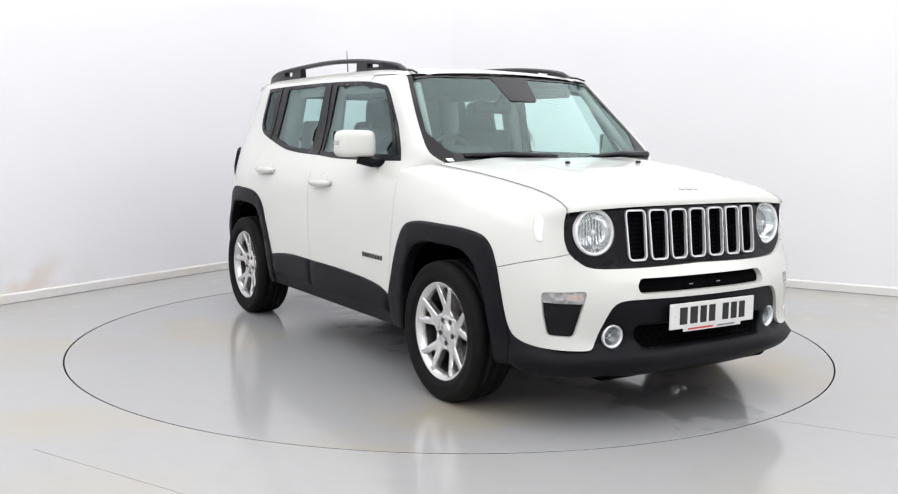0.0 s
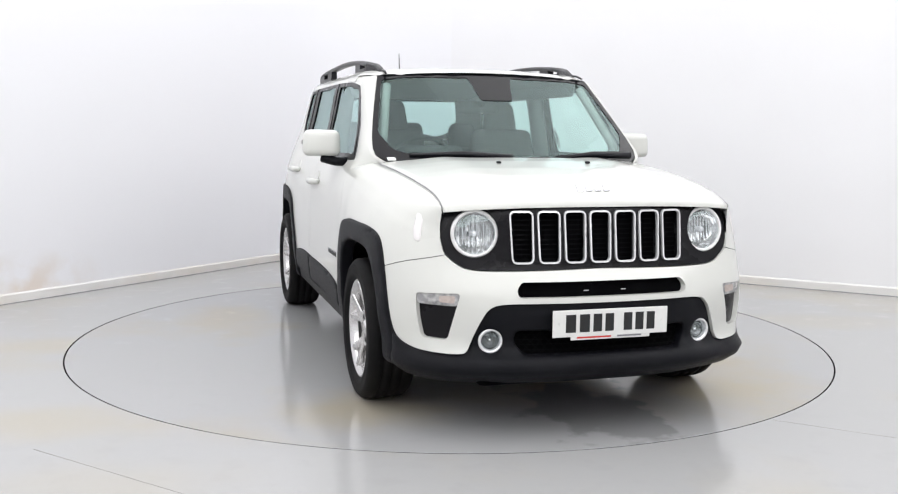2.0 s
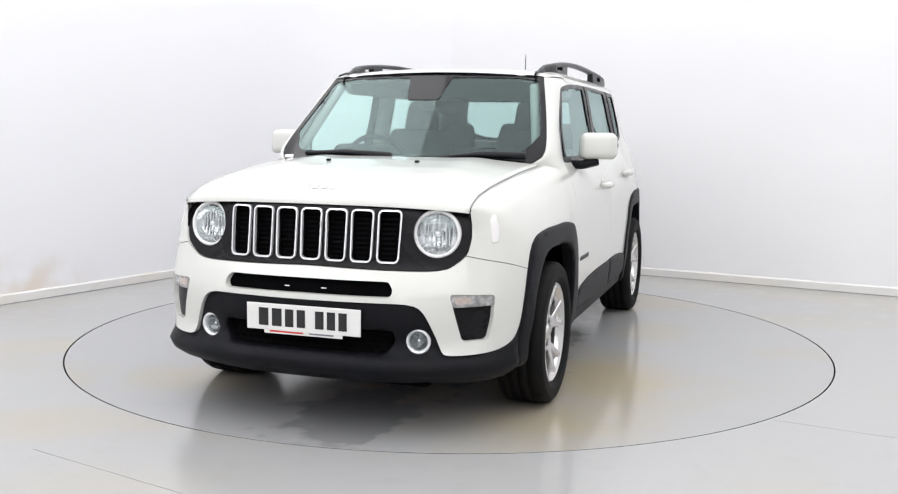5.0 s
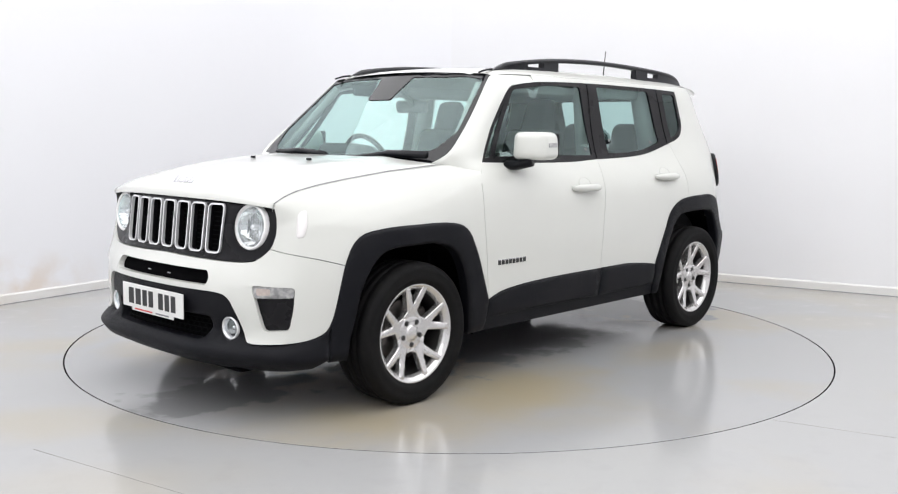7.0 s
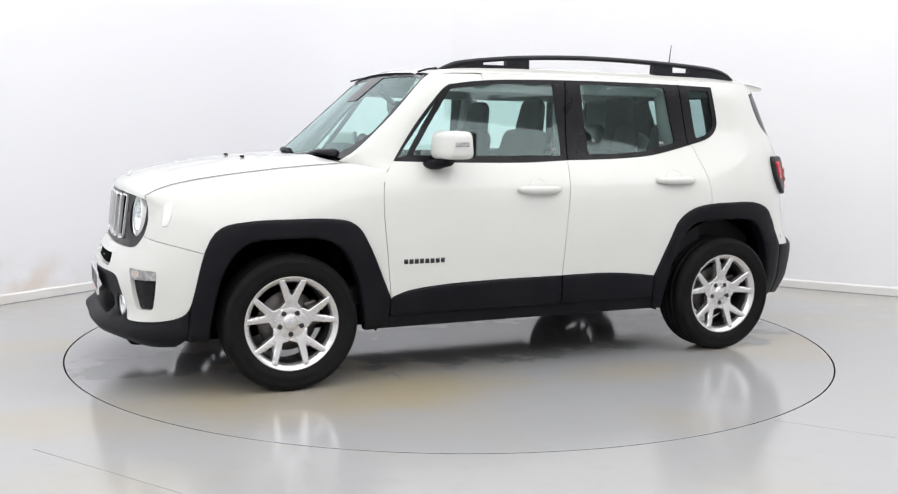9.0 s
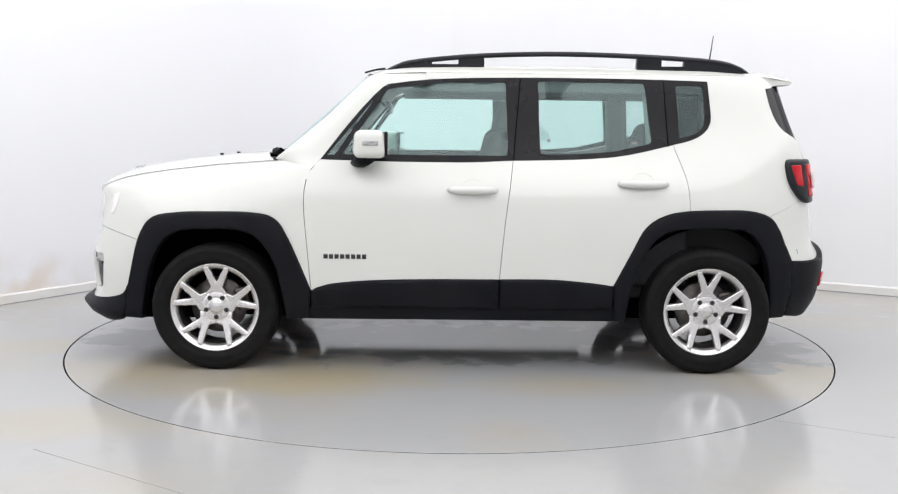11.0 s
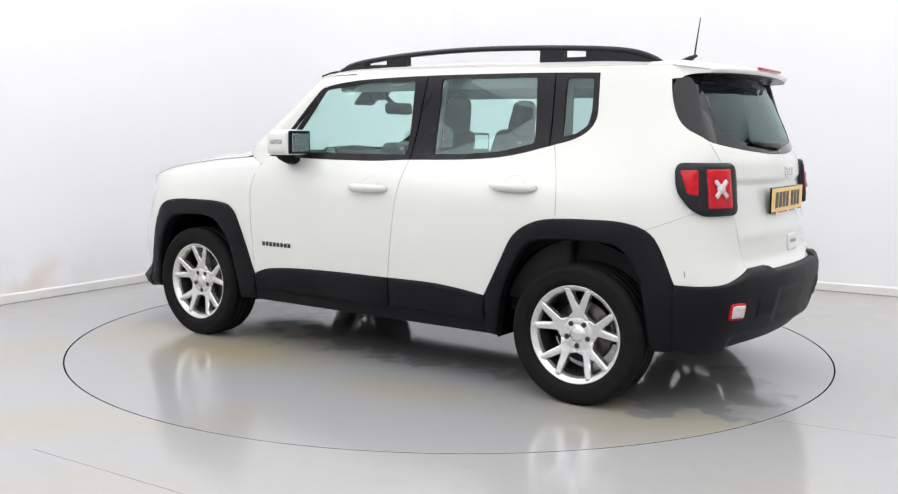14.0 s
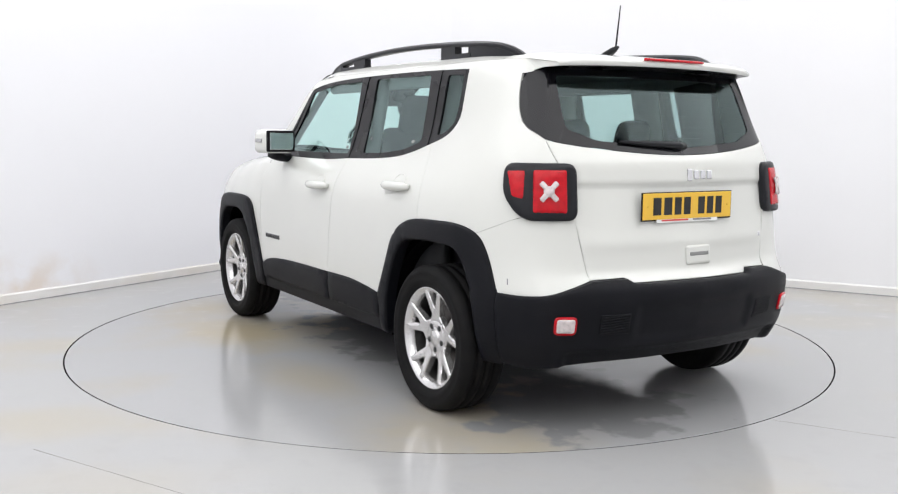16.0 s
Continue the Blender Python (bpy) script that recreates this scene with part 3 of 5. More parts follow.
for _, pr in PROFILES:
    zz, dd = zip(*pr)
    _cols.append(np.mean([np.interp(_zg + k, zz, dd) for k in np.linspace(-0.019, 0.019, 9)], axis=0))
_cols = np.array(_cols)
_ps = [p[0] for p in PROFILES]
_tab = np.stack([np.interp(_sg, _ps, _cols[:, i]) for i in range(len(_zg))], 1)
_pad = np.pad(_tab, ((8, 8), (0, 0)), mode="reflect")
_tab = np.mean([_pad[k:k + len(_sg)] for k in range(17)], axis=0)


def inset(s, z):
    fs_ = np.clip(np.asarray(s) / SMAX * (len(_sg) - 1), 0, len(_sg) - 1.001)
    fz = np.clip((np.asarray(z) - _zg[0]) / 0.01, 0, len(_zg) - 1.001)
    i, j = fs_.astype(int), fz.astype(int)
    a, b = fs_ - i, fz - j
    return _tab[i, j] * (1 - a) * (1 - b) + _tab[i + 1, j] * a * (1 - b) + _tab[i, j + 1] * (1 - a) * b + _tab[i + 1, j + 1] * a * b


def wrap(v, off=0.0):
    """Places on the car's skin, by the way along its outline (negative on the car's right) and the height."""
    v = np.asarray(v, float)
    s, z = np.abs(v[:, 0]), v[:, 1]
    sign = np.where(v[:, 0] < 0, -1.0, 1.0)
    s = np.minimum(s, 2 * SMAX - s)
    sign = np.where(np.abs(v[:, 0]) > SMAX, -sign, sign)
    d = off - inset(s, z)
    x = np.interp(s, _s, _o[:, 0]) + np.interp(s, _s, _n[:, 0]) * d
    y = np.interp(s, _s, _o[:, 1]) + np.interp(s, _s, _n[:, 1]) * d
    return np.stack([x, y * sign, z], 1)


def proud(by):
    return lambda v, off=0.0: wrap(v, off + by)


_ss = np.linspace(0, SMAX, 900)


def F(y, z):
    """On the front: the place at the width y."""
    w = wrap(np.stack([_ss, np.full_like(_ss, z)], 1))
    k = w[:, 0] > 1.55
    return (math.copysign(float(np.interp(abs(y), w[k, 1], _ss[k])), y), z)


def S(x, z):
    """On the car's left side: the place at the length x."""
    w = wrap(np.stack([_ss, np.full_like(_ss, z)], 1))
    k = (_ss > 0.4) & (_ss < SMAX - 0.4)
    return (float(np.interp(-x, -w[k, 0], _ss[k])), z)


def R(y, z):
    """On the rear: the place at the width y (beyond the middle on the car's right)."""
    w = wrap(np.stack([_ss, np.full_like(_ss, z)], 1))
    k = w[:, 0] < -1.45
    s = float(np.interp(-abs(y), -w[k, 1], _ss[k]))
    return (s if y >= 0 else 2 * SMAX - s, z)


def flip(poly):
    """The same outline on the car's right."""
    return [(-s, z) for s, z in poly]


def mirror_rear(poly):
    return [(2 * SMAX - s, z) for s, z in poly]


def place_at(s, z, off=0.0):
    """A frame on the skin: its x along the outline, y up, z outwards."""
    a, b, c = (Vector(wrap([q], off)[0]) for q in ((s, z), (s + 0.01, z), (s, z + 0.01)))
    u, w = (b - a).normalized(), (c - a).normalized()
    n = u.cross(w).normalized()
    w = n.cross(u)
    return Matrix((u, w, n)).transposed().to_4x4().copy(), a


def seat_on(ob, s, z, off=0.0):
    """Sets a part, built round its own origin with z outwards, on the skin."""
    m, a = place_at(s, z, off)
    ob.matrix_basis = Matrix.Translation(a) @ m
    return ob


def face_front(ob, s, z, off, share=0.35):
    """As seat_on(), turned most of the way to face straight ahead."""
    m, a = place_at(s, z, off)
    n = m.to_3x3() @ Vector((0, 0, 1))
    n = Vector((n.x, n.y * share, n.z * 0.6)).normalized()
    u = Vector((0, 0, 1)).cross(n).normalized()
    ob.matrix_basis = Matrix.Translation(a) @ Matrix((u, n.cross(u), n)).transposed().to_4x4()
    return ob


car = tagged(new("car"), "white compact SUV with black plastic cladding, parked on the turntable", "car")


def both(make):
    """Builds a part for the left and the right of the car."""
    return [make(lambda p: p, 1), make(flip, -1)]


# shared lines, left side
FARCH = spline([S(1.765, 0.265), S(1.757, 0.40), S(1.735, 0.50), S(1.682, 0.70), S(1.612, 0.797), S(1.47, 0.826), S(1.285, 0.832), S(1.09, 0.830), S(0.972, 0.800), S(0.898, 0.69), S(0.785, 0.425)], 0.03)
FOPEN = spline([S(1.675, 0.262), S(1.655, 0.40), S(1.60, 0.60), S(1.49, 0.722), S(1.285, 0.742), S(1.15, 0.736), S(1.05, 0.69), S(0.965, 0.54), S(0.915, 0.27)], 0.03)
RARCH = spline([S(-0.79, 0.462), S(-0.885, 0.65), S(-0.95, 0.77), S(-1.05, 0.835), S(-1.18, 0.860), S(-1.35, 0.866), S(-1.49, 0.863), S(-1.60, 0.832), S(-1.66, 0.765), S(-1.735, 0.60)], 0.03)
ROPEN = spline([S(-0.855, 0.27), S(-0.895, 0.48), S(-0.955, 0.63), S(-1.04, 0.74), S(-1.18, 0.765), S(-1.40, 0.767), S(-1.51, 0.735), S(-1.595, 0.58), S(-1.625, 0.29)], 0.03)
SILL = spline([S(0.785, 0.425), S(0.70, 0.458), S(0.50, 0.48), S(0.2, 0.490), S(-0.12, 0.492), S(-0.45, 0.494), S(-0.65, 0.480), S(-0.79, 0.462)], 0.04)
DOORF = spline([S(0.785, 0.425), S(0.802, 0.62), S(0.82, 0.83), S(0.818, 0.96), S(0.79, 1.05), S(0.745, 1.105)], 0.03)
SPLIT = spline([S(-0.195, 0.492), S(-0.208, 0.65), S(-0.225, 0.82), S(-0.262, 1.108)], 0.04)
DOORR = spline([S(-1.175, 0.860), S(-1.17, 0.95), S(-1.152, 1.045), S(-1.10, 1.198)], 0.03)
WLOW = spline([S(0.745, 1.105), S(0.40, 1.098), S(0.0, 1.097), S(-0.262, 1.108), S(-0.60, 1.118), S(-0.845, 1.14), S(-1.10, 1.198)], 0.04)
WBACK = spline([S(-1.10, 1.198), S(-1.20, 1.225), S(-1.265, 1.262), S(-1.30, 1.32), S(-1.297, 1.42), S(-1.287, 1.532)], 0.03)
WTOP = spline([S(-1.287, 1.532), S(-0.9, 1.541), S(-0.45, 1.543), S(-0.07, 1.538), S(0.2, 1.526), S(0.36, 1.506), S(0.435, 1.478)], 0.04)
WFRONT = spline([S(0.435, 1.478), S(0.60, 1.295), S(0.745, 1.105)], 0.04)


def upto(line, q):
    k = min(range(len(line)), key=lambda i: math.dist(line[i], q))
    return line[:k] + [q]


def since(line, q):
    k = min(range(len(line)), key=lambda i: math.dist(line[i], q))
    return [q] + line[k + 1:]


# hood seam and fender crown
HOODX = [0.92, 1.10, 1.30, 1.54, 1.70, 1.81, 1.88, 1.935, 1.965]
SEAMY = [0.722, 0.716, 0.704, 0.689, 0.677, 0.668, 0.666, 0.668, 0.670]
SEAMZ = [1.103, 1.089, 1.072, 1.043, 1.019, 0.995, 0.970, 0.941, 0.928]
CREST = [1.06, 1.045, 1.03, 1.00, 0.975, 0.955, 0.945, 0.935, 0.93]
MIDZ = [1.130, 1.128, 1.117, 1.092, 1.066, 1.044, 1.026, 1.010, 0.998]


def fender_top(x):
    """Height at which the upright skin of the wing turns into its crown."""
    return float(np.interp(x, [0.75, 0.92, 1.3, 1.6, 1.85, 1.95], [1.06, 1.040, 0.990, 0.935, 0.868, 0.855]))


SEAM_A = F(0.655, 0.752)
BUMP_SEAM = spline([SEAM_A, S(1.82, 0.716), S(1.690, 0.680)], 0.03)
GR_SIDE = spline([F(0.0, 0.692), F(0.38, 0.686), F(0.55, 0.690), F(0.61, 0.712), SEAM_A], 0.03)
GR_UP = spline([SEAM_A, F(0.672, 0.80), F(0.672, 0.88), F(0.660, 0.928)], 0.03)


def wing(f, sg):
    top = [S(x, fender_top(x) - 0.042) for x in np.linspace(1.895, 0.82, 24)]
    arch = since(FARCH, S(1.690, 0.680))
    line = BUMP_SEAM + arch[1:] + upto(DOORF, S(0.812, 1.0))[1:] + top[::-1] + upto(GR_UP, F(0.672, 0.815))[::-1]
    ob = sheet("front_wing", f(line), [], wrap, "paint", car, gap=0.0015)
    # crown between the upright skin and the hood
    rows = []
    for k in np.linspace(1, 0, 44):
        x, xb = 0.79 + (1.888 - 0.79) * k, 0.79 + (1.928 - 0.79) * k
        a = Vector(wrap([S(x, fender_top(x))])[0])
        b = Vector((xb, np.interp(xb, HOODX, SEAMY) + 0.0010, np.interp(xb, HOODX, SEAMZ) - 0.004))
        pts = []
        for dz, lift in ((0.052, -0.0008), (0.036, 0.0003), (0.018, 0.0004)):
            q = wrap([S(x, fender_top(x) - dz)], lift)[0]
            pts.append((q[0], q[1] * sg, q[2]))
        a += Vector((0, 0.0004, 0))
        # one even curve: it leaves the skin along its slope and meets the bonnet along its own
        p = Vector(wrap([S(x, fender_top(x) - 0.03)])[0])
        d = (a - p).normalized()
        lean = 0.30
        far = (b.z - a.z - lean * (a.y - b.y)) / max(0.3, d.z + lean * d.y)
        far = min(max(far, 0.25 * (b.z - a.z)), (a.y - b.y) * 0.85 / max(0.05, -d.y))
        c = a + d * far
        c.x = 0.5 * (a.x + b.x)
        for t in np.linspace(0, 1, 9):
            q = a.lerp(c, t).lerp(c.lerp(b, t), t)
            pts.append((q.x, q.y * sg, q.z))
        pts.append((b.x, b.y * sg, b.z - 0.02))
        rows.append(pts)
    tip = wrap([F(0.665, 0.943)])[0]
    nose = []
    for q in np.linspace(0, 1, len(rows[0]) - 1):
        z = 0.806 + 0.137 * q
        p = wrap([F(0.672 - 0.008 * max(0.0, (z - 0.88) / 0.063), z)], 0.0003)[0]
        nose.append((p[0] + 0.050 * q * q, p[1] * sg, p[2]))
    nose.append((tip[0] + 0.048, tip[1] * sg, tip[2] - 0.012))
    loft("wing_crown", [nose] + rows, "paint", ob)
    return ob


wings = both(wing)


def hood_rows(drop, wide):
    """Rows of the bonnet from the scuttle to its leading edge."""
    us = np.concatenate([[0], np.linspace(0, 1, 45), [1]])
    rows = []
    for k in np.linspace(0, 1, 48):
        xs, xm = 1.0 + (1.928 - 1.0) * k, 1.105 + (2.000 - 1.105) * k
        ys, zs = float(np.interp(xs, HOODX, SEAMY)) + wide, float(np.interp(xs, HOODX, SEAMZ))
        zm = float(np.interp(xm, HOODX + [2.0], MIDZ + [0.980]))
        zm -= 0.014 * max(0.0, (k - 0.94) / 0.06) ** 2
        row = []
        for i, u in enumerate(us):
            y = (2 * u - 1) * ys
            q = abs(2 * u - 1)
            z = zs + (zm - zs) * (1 - q ** 3.0)
            z += 0.007 * math.exp(-((abs(y) - 0.42) / 0.09) ** 2) * min(1, max(0, (1.9 - xs) / 0.3))
            row.append((xs + (xm - xs) * (1 - q ** 2.4), y, z - drop - (0.02 if i in (0, len(us) - 1) else 0)))
        rows.append(row)
    rows.append([(p[0] + 0.002, p[1], p[2] - 0.020) for p in rows[-1]])
    return rows


def hood():
    """The bonnet: two raised shoulders and a low middle field, turned down at its edges, over a dark liner."""
    ob = loft("bonnet", hood_rows(0.0, -0.0048), "paint", car, "smooth white bonnet with raised shoulders")
    loft("bonnet_liner", hood_rows(0.018, 0.006)[:-8], "dark", ob)
    return ob


bonnet = hood()
# a dark grey thread in each bonnet gap stands in for its shadow
for sg in (1, -1):
    line = [(x, sg * (float(np.interp(x, HOODX, SEAMY)) - 0.0012), float(np.interp(x, HOODX, SEAMZ)) - 0.0032) for x in np.linspace(1.0, 1.925, 40)]
    part("bonnet_gap_shade", tube(line, 0.0022, 6), "ink_grey", bonnet, "thin dark line for the shade in the bonnet gap", True)

# front bumper skin: white, with its openings
WB_CORNER = spline([F(0.0, 0.558), F(0.30, 0.559), F(0.44, 0.556), F(0.492, 0.540), F(0.522, 0.50), F(0.556, 0.42), F(0.578, 0.365), F(0.600, 0.351), F(0.64, 0.349), F(0.70, 0.352), S(1.885, 0.360), S(1.815, 0.376), S(1.772, 0.400), S(1.754, 0.435)], 0.02)


def skin_front():
    left = GR_SIDE + BUMP_SEAM[1:] + [p for p in FARCH if 0.44 < p[1] < 0.672 and p[0] < s_at(1.6)][::-1] + WB_CORNER[::-1]
    outer = left + flip(left)[::-1]
    keep = []
    for p in outer:
        if not keep or math.dist(p, keep[-1]) > 2e-3:
            keep.append(p)
    if math.dist(keep[0], keep[-1]) < 2e-3:
        keep.pop()
    slot = rounded([F(-0.388, 0.612), F(-0.365, 0.645), F(0.365, 0.645), F(0.388, 0.612), F(0.378, 0.583), F(-0.378, 0.583)], 0.015)
    pocket = rounded([F(0.606, 0.600), F(0.768, 0.596), F(0.764, 0.50), F(0.747, 0.412), F(0.655, 0.406)], 0.02)
    return keep, slot, pocket


skin, slot, pocket = skin_front()
front_bumper = sheet("front_bumper", skin, [slot, pocket, flip(pocket)], wrap, "paint", car, depth=0.03, gap=0.0014)
sheet("upper_intake", [(s * 1.06, z) for s, z in slot], [], proud(-0.028), "dark", front_bumper, depth=0)
for k in (-0.085, 0.085):
    bm = box((0.022, 0.004, 0.003))
    seat_on(part("intake_clip", bm, "badge", front_bumper), F(k, 0.606)[0], 0.606, -0.024)
for f in (lambda p: p, flip):
    sheet("lamp_pocket", f([(s, z) for s, z in pocket]), [], proud(-0.022), "gloss_black", front_bumper, depth=0)
    sig = rounded([F(0.607, 0.599), F(0.767, 0.595), F(0.766, 0.552), F(0.622, 0.546)], 0.012)
    sig = sheet("turn_signal", f(sig), [], proud(-0.006), "signal_lens", front_bumper, depth=0.014, label="pale clear turn signal lens")
    bulb = rounded([F(0.628, 0.588), F(0.69, 0.588), F(0.69, 0.562), F(0.632, 0.558)], 0.008)
    sheet("bulb", f(bulb), [], proud(-0.004), "amber", sig, depth=0.0, label="amber bulb behind the clear lens")

# grille panel
gr = GR_SIDE + GR_UP[1:] + [F(0.64, 0.944), F(0.4, 0.957), F(0.0, 0.962)]
gr_out = gr + flip(gr[1:-1])[::-1]
SLOT_Y = [-0.3445 + 0.1147 * k for k in range(7)]
slots = []
for y in SLOT_Y:
    yy = y
    top, bot = 0.0500, 0.0465
    slots.append(rounded([F(yy - top, 0.932), F(yy + top, 0.932), F(yy * 0.995 + bot, 0.714), F(yy * 0.995 - bot, 0.714)], 0.028, 6))
lamps2 = []
for sg in (1, -1):
    c = F(sg * 0.536, 0.838)[0]
    lamps2.append([(c + 0.101 * math.cos(a), 0.838 + 0.099 * math.sin(a)) for a in np.linspace(0, 2 * math.pi, 40, endpoint=False)])
grille_panel = sheet("grille_panel", gr_out, slots + lamps2, proud(-0.006), "gloss_black", car, grid=0.03, depth=0.05, gap=0.003, label="satin black grille panel")
for sl in slots:
    ring = sheet("grille_ring", sl, [shrink(sl, 0.0072)], proud(0.005), "chrome", grille_panel, grid=0.012, depth=0.014, label="satin chrome slot surround")
    # a near-black sheet stands in for the shaded depth behind the slot
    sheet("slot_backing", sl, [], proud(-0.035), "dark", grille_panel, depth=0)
    # fine mesh bars behind each slot
    c = np.mean([p[0] for p in sl])
    vs, fs = [], []
    for z in np.arange(0.728, 0.93, 0.02):
        a = wrap([(c - 0.043, z), (c + 0.043, z), (c + 0.043, z + 0.006), (c - 0.043, z + 0.006)], -0.026)
        base = len(vs)
        vs += [tuple(q) for q in a]
        fs.append((base, base + 1, base + 2, base + 3))
    solid("slot_mesh", vs, fs, "mesh", grille_panel, False)
for sg in (1, -1):
    c = F(sg * 0.536, 0.838)[0]
    lamp = face_front(part("headlamp", lathe([(0.100, -0.06), (0.100, 0.004), (0.096, 0.010), (0.088, 0.008), (0.085, 0.0), (0.083, -0.02)], 48, "z"), "lens_white", car, "round headlamp with a pale ring bezel", True), c, 0.838, -0.012)
    part("reflector_bowl", lathe([(0.085, 0.0), (0.078, -0.02), (0.06, -0.042), (0.035, -0.055), (0.012, -0.06), (0.0001, -0.06)], 48, "z"), "reflector", lamp, "mirrored bowl", True)
    bm = bmesh.new()
    for k in range(9):
        x = -0.06 + 0.015 * k
        h = math.sqrt(max(0.0, 0.074 ** 2 - x * x))
        fin = box((0.004, 2 * h * 0.8, 0.012), (x, 0, -0.036), (0, 0, 0), 0.001, 1)
        me = bpy.data.meshes.new("tmp")
        fin.to_mesh(me)
        bm.from_mesh(me)
        fin.free()
        bpy.data.meshes.remove(me)
    part("reflector_flutes", bm, "reflector", lamp)
    part("bulb_shield", lathe([(0.0001, 0.0), (0.010, -0.002), (0.013, -0.01), (0.013, -0.05)], 20, "z"), "chrome", lamp, "small chrome bulb shield", True)
    part("headlamp_cover", lathe([(0.086, 0.002), (0.07, 0.010), (0.045, 0.016), (0.02, 0.018), (0.0001, 0.018)], 40, "z"), "clear", lamp, "clear domed cover", True)

# lower front bumper: black, chin and intake
low = WB_CORNER + [S(1.757, 0.40), S(1.768, 0.28), S(1.82, 0.240), S(1.90, 0.228), F(0.60, 0.220), F(0.3, 0.216), F(0.0, 0.214)]
low_out = low + flip(low[1:-1])[::-1]
intake = rounded([F(-0.39, 0.446), F(0.39, 0.446), F(0.40, 0.40), F(0.36, 0.345), F(-0.36, 0.345), F(-0.40, 0.40)], 0.025)
fogs = []
for sg in (1, -1):
    c = F(sg * 0.488, 0.402)[0]
    fogs.append([(c + 0.050 * math.cos(a), 0.402 + 0.050 * math.sin(a)) for a in np.linspace(0, 2 * math.pi, 28, endpoint=False)])


def chin_place(v, off=0.0):
    """The lower bumper lies back in front and comes out flush with the arch covers."""
    v = np.asarray(v, float)
    k = np.clip((np.abs(v[:, 0]) - s_at(1.97)) / (s_at(1.76) - s_at(1.97)), 0, 1)
    return wrap(v, off - 0.012 + 0.024 * k * k * (3 - 2 * k))


lower = sheet("lower_bumper", low_out, [intake] + fogs, chin_place, "clad", car, grid=0.035, depth=0.05, roll=0.006, label="black textured lower front bumper")
# likewise a near-black sheet for the shade inside the intake
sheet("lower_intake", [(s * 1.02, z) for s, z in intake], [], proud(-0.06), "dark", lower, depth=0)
vs, fs = [], []
for r_, z in enumerate(np.arange(0.350, 0.44, 0.021)):
    for y in np.arange(-0.38 + (r_ % 2) * 0.02, 0.38, 0.04):
        hexa = [(y + 0.017 * math.cos(a), z + 0.010 * math.sin(a)) for a in np.linspace(0, 2 * math.pi, 6, endpoint=False)]
        hexb = [(y + 0.021 * math.cos(a), z + 0.0135 * math.sin(a)) for a in np.linspace(0, 2 * math.pi, 6, endpoint=False)]
        p = [F(a, b) for a, b in hexb]
        q = [F(a, b) for a, b in hexa]
        base = len(vs)
        vs += [tuple(k) for k in wrap(p, -0.045)] + [tuple(k) for k in wrap(q, -0.045)]
        fs += [(base + i, base + (i + 1) % 6, base + 6 + (i + 1) % 6, base + 6 + i) for i in range(6)]
tagged(solid("intake_mesh", vs, fs, "mesh", lower, False, "black honeycomb mesh"), kind="stuff")
for sg in (1, -1):
    c = F(sg * 0.488, 0.402)[0]
    fog = face_front(part("fog_lamp", lathe([(0.050, -0.05), (0.0535, -0.004), (0.0535, 0.006), (0.049, 0.010), (0.041, 0.004), (0.038, -0.012)], 32, "z"), "chrome", car, "round fog lamp in a chrome ring", True), c, 0.402, -0.020)
    part("fog_reflector", lathe([(0.040, -0.01), (0.03, -0.028), (0.012, -0.036), (0.0001, -0.036)], 28, "z"), "fog_bowl", fog, "mirrored bowl", True)
    part("fog_bulb", lathe([(0.0001, -0.010), (0.009, -0.014), (0.010, -0.035)], 16, "z"), "reflector", fog, "", True)
    part("fog_cover", lathe([(0.041, 0.002), (0.02, 0.007), (0.0001, 0.008)], 28, "z"), "clear", fog, "clear cover", True)
    mk = sheet("side_marker", [(sg * s, z) for s, z in rounded([(S(1.838, 0.864)[0] + d, z) for d, z in ((-0.022, 0.918), (0.028, 0.916), (0.026, 0.85), (0.008, 0.803), (-0.028, 0.800))], 0.013, 5)], [], lambda v, off=0.0: wrap(v, off + 0.004) + np.array([0.2, 0.6 * sg, 0]) * (0.006 * np.clip((np.asarray(v)[:, 1] - 0.85) / 0.065, 0, 1))[:, None], "marker_lens", car, grid=0.02, depth=0.022, roll=0.004, label="pale clear side marker lamp")


def number_plate(name, mat, label):
    """A plate built round its middle, z outwards: plain bars where the characters are, a small dealer strip below."""
    ob = part(name, box((0.522, 0.112, 0.006), bevel=0.0028, segs=2), mat, car, label)
    x = -0.205
    for k, w in enumerate((0.056, 0.056, 0.048, 0.048, 0.048, 0.046, 0.046)):
        if k == 4:
            x += 0.030
        part("character_bar", box((w * 0.80, 0.074, 0.0016), (x + w / 2 - 0.004, 0.0, 0.0036)), "ink", ob)
        x += w + 0.006
    strip = part("dealer_strip", box((0.36, 0.020, 0.003), (0.0, -0.060, 0.0005), bevel=0.001, segs=1), "plate_w", ob, "thin white strip with red and grey bars")
    part("strip_bar", box((0.155, 0.007, 0.001), (-0.075, -0.060, 0.0022)), "ink_red", strip)
    part("strip_bar", box((0.110, 0.007, 0.001), (0.085, -0.060, 0.0022)), "ink_grey", strip)
    for k in (-0.235, 0.235):
        part("plate_screw", box((0.009, 0.009, 0.002), (k, 0.0, 0.0035), bevel=0.002, segs=1), mat, ob)
    return ob


fp = number_plate("front_number_plate", "plate_w", "white front number plate with black bars")
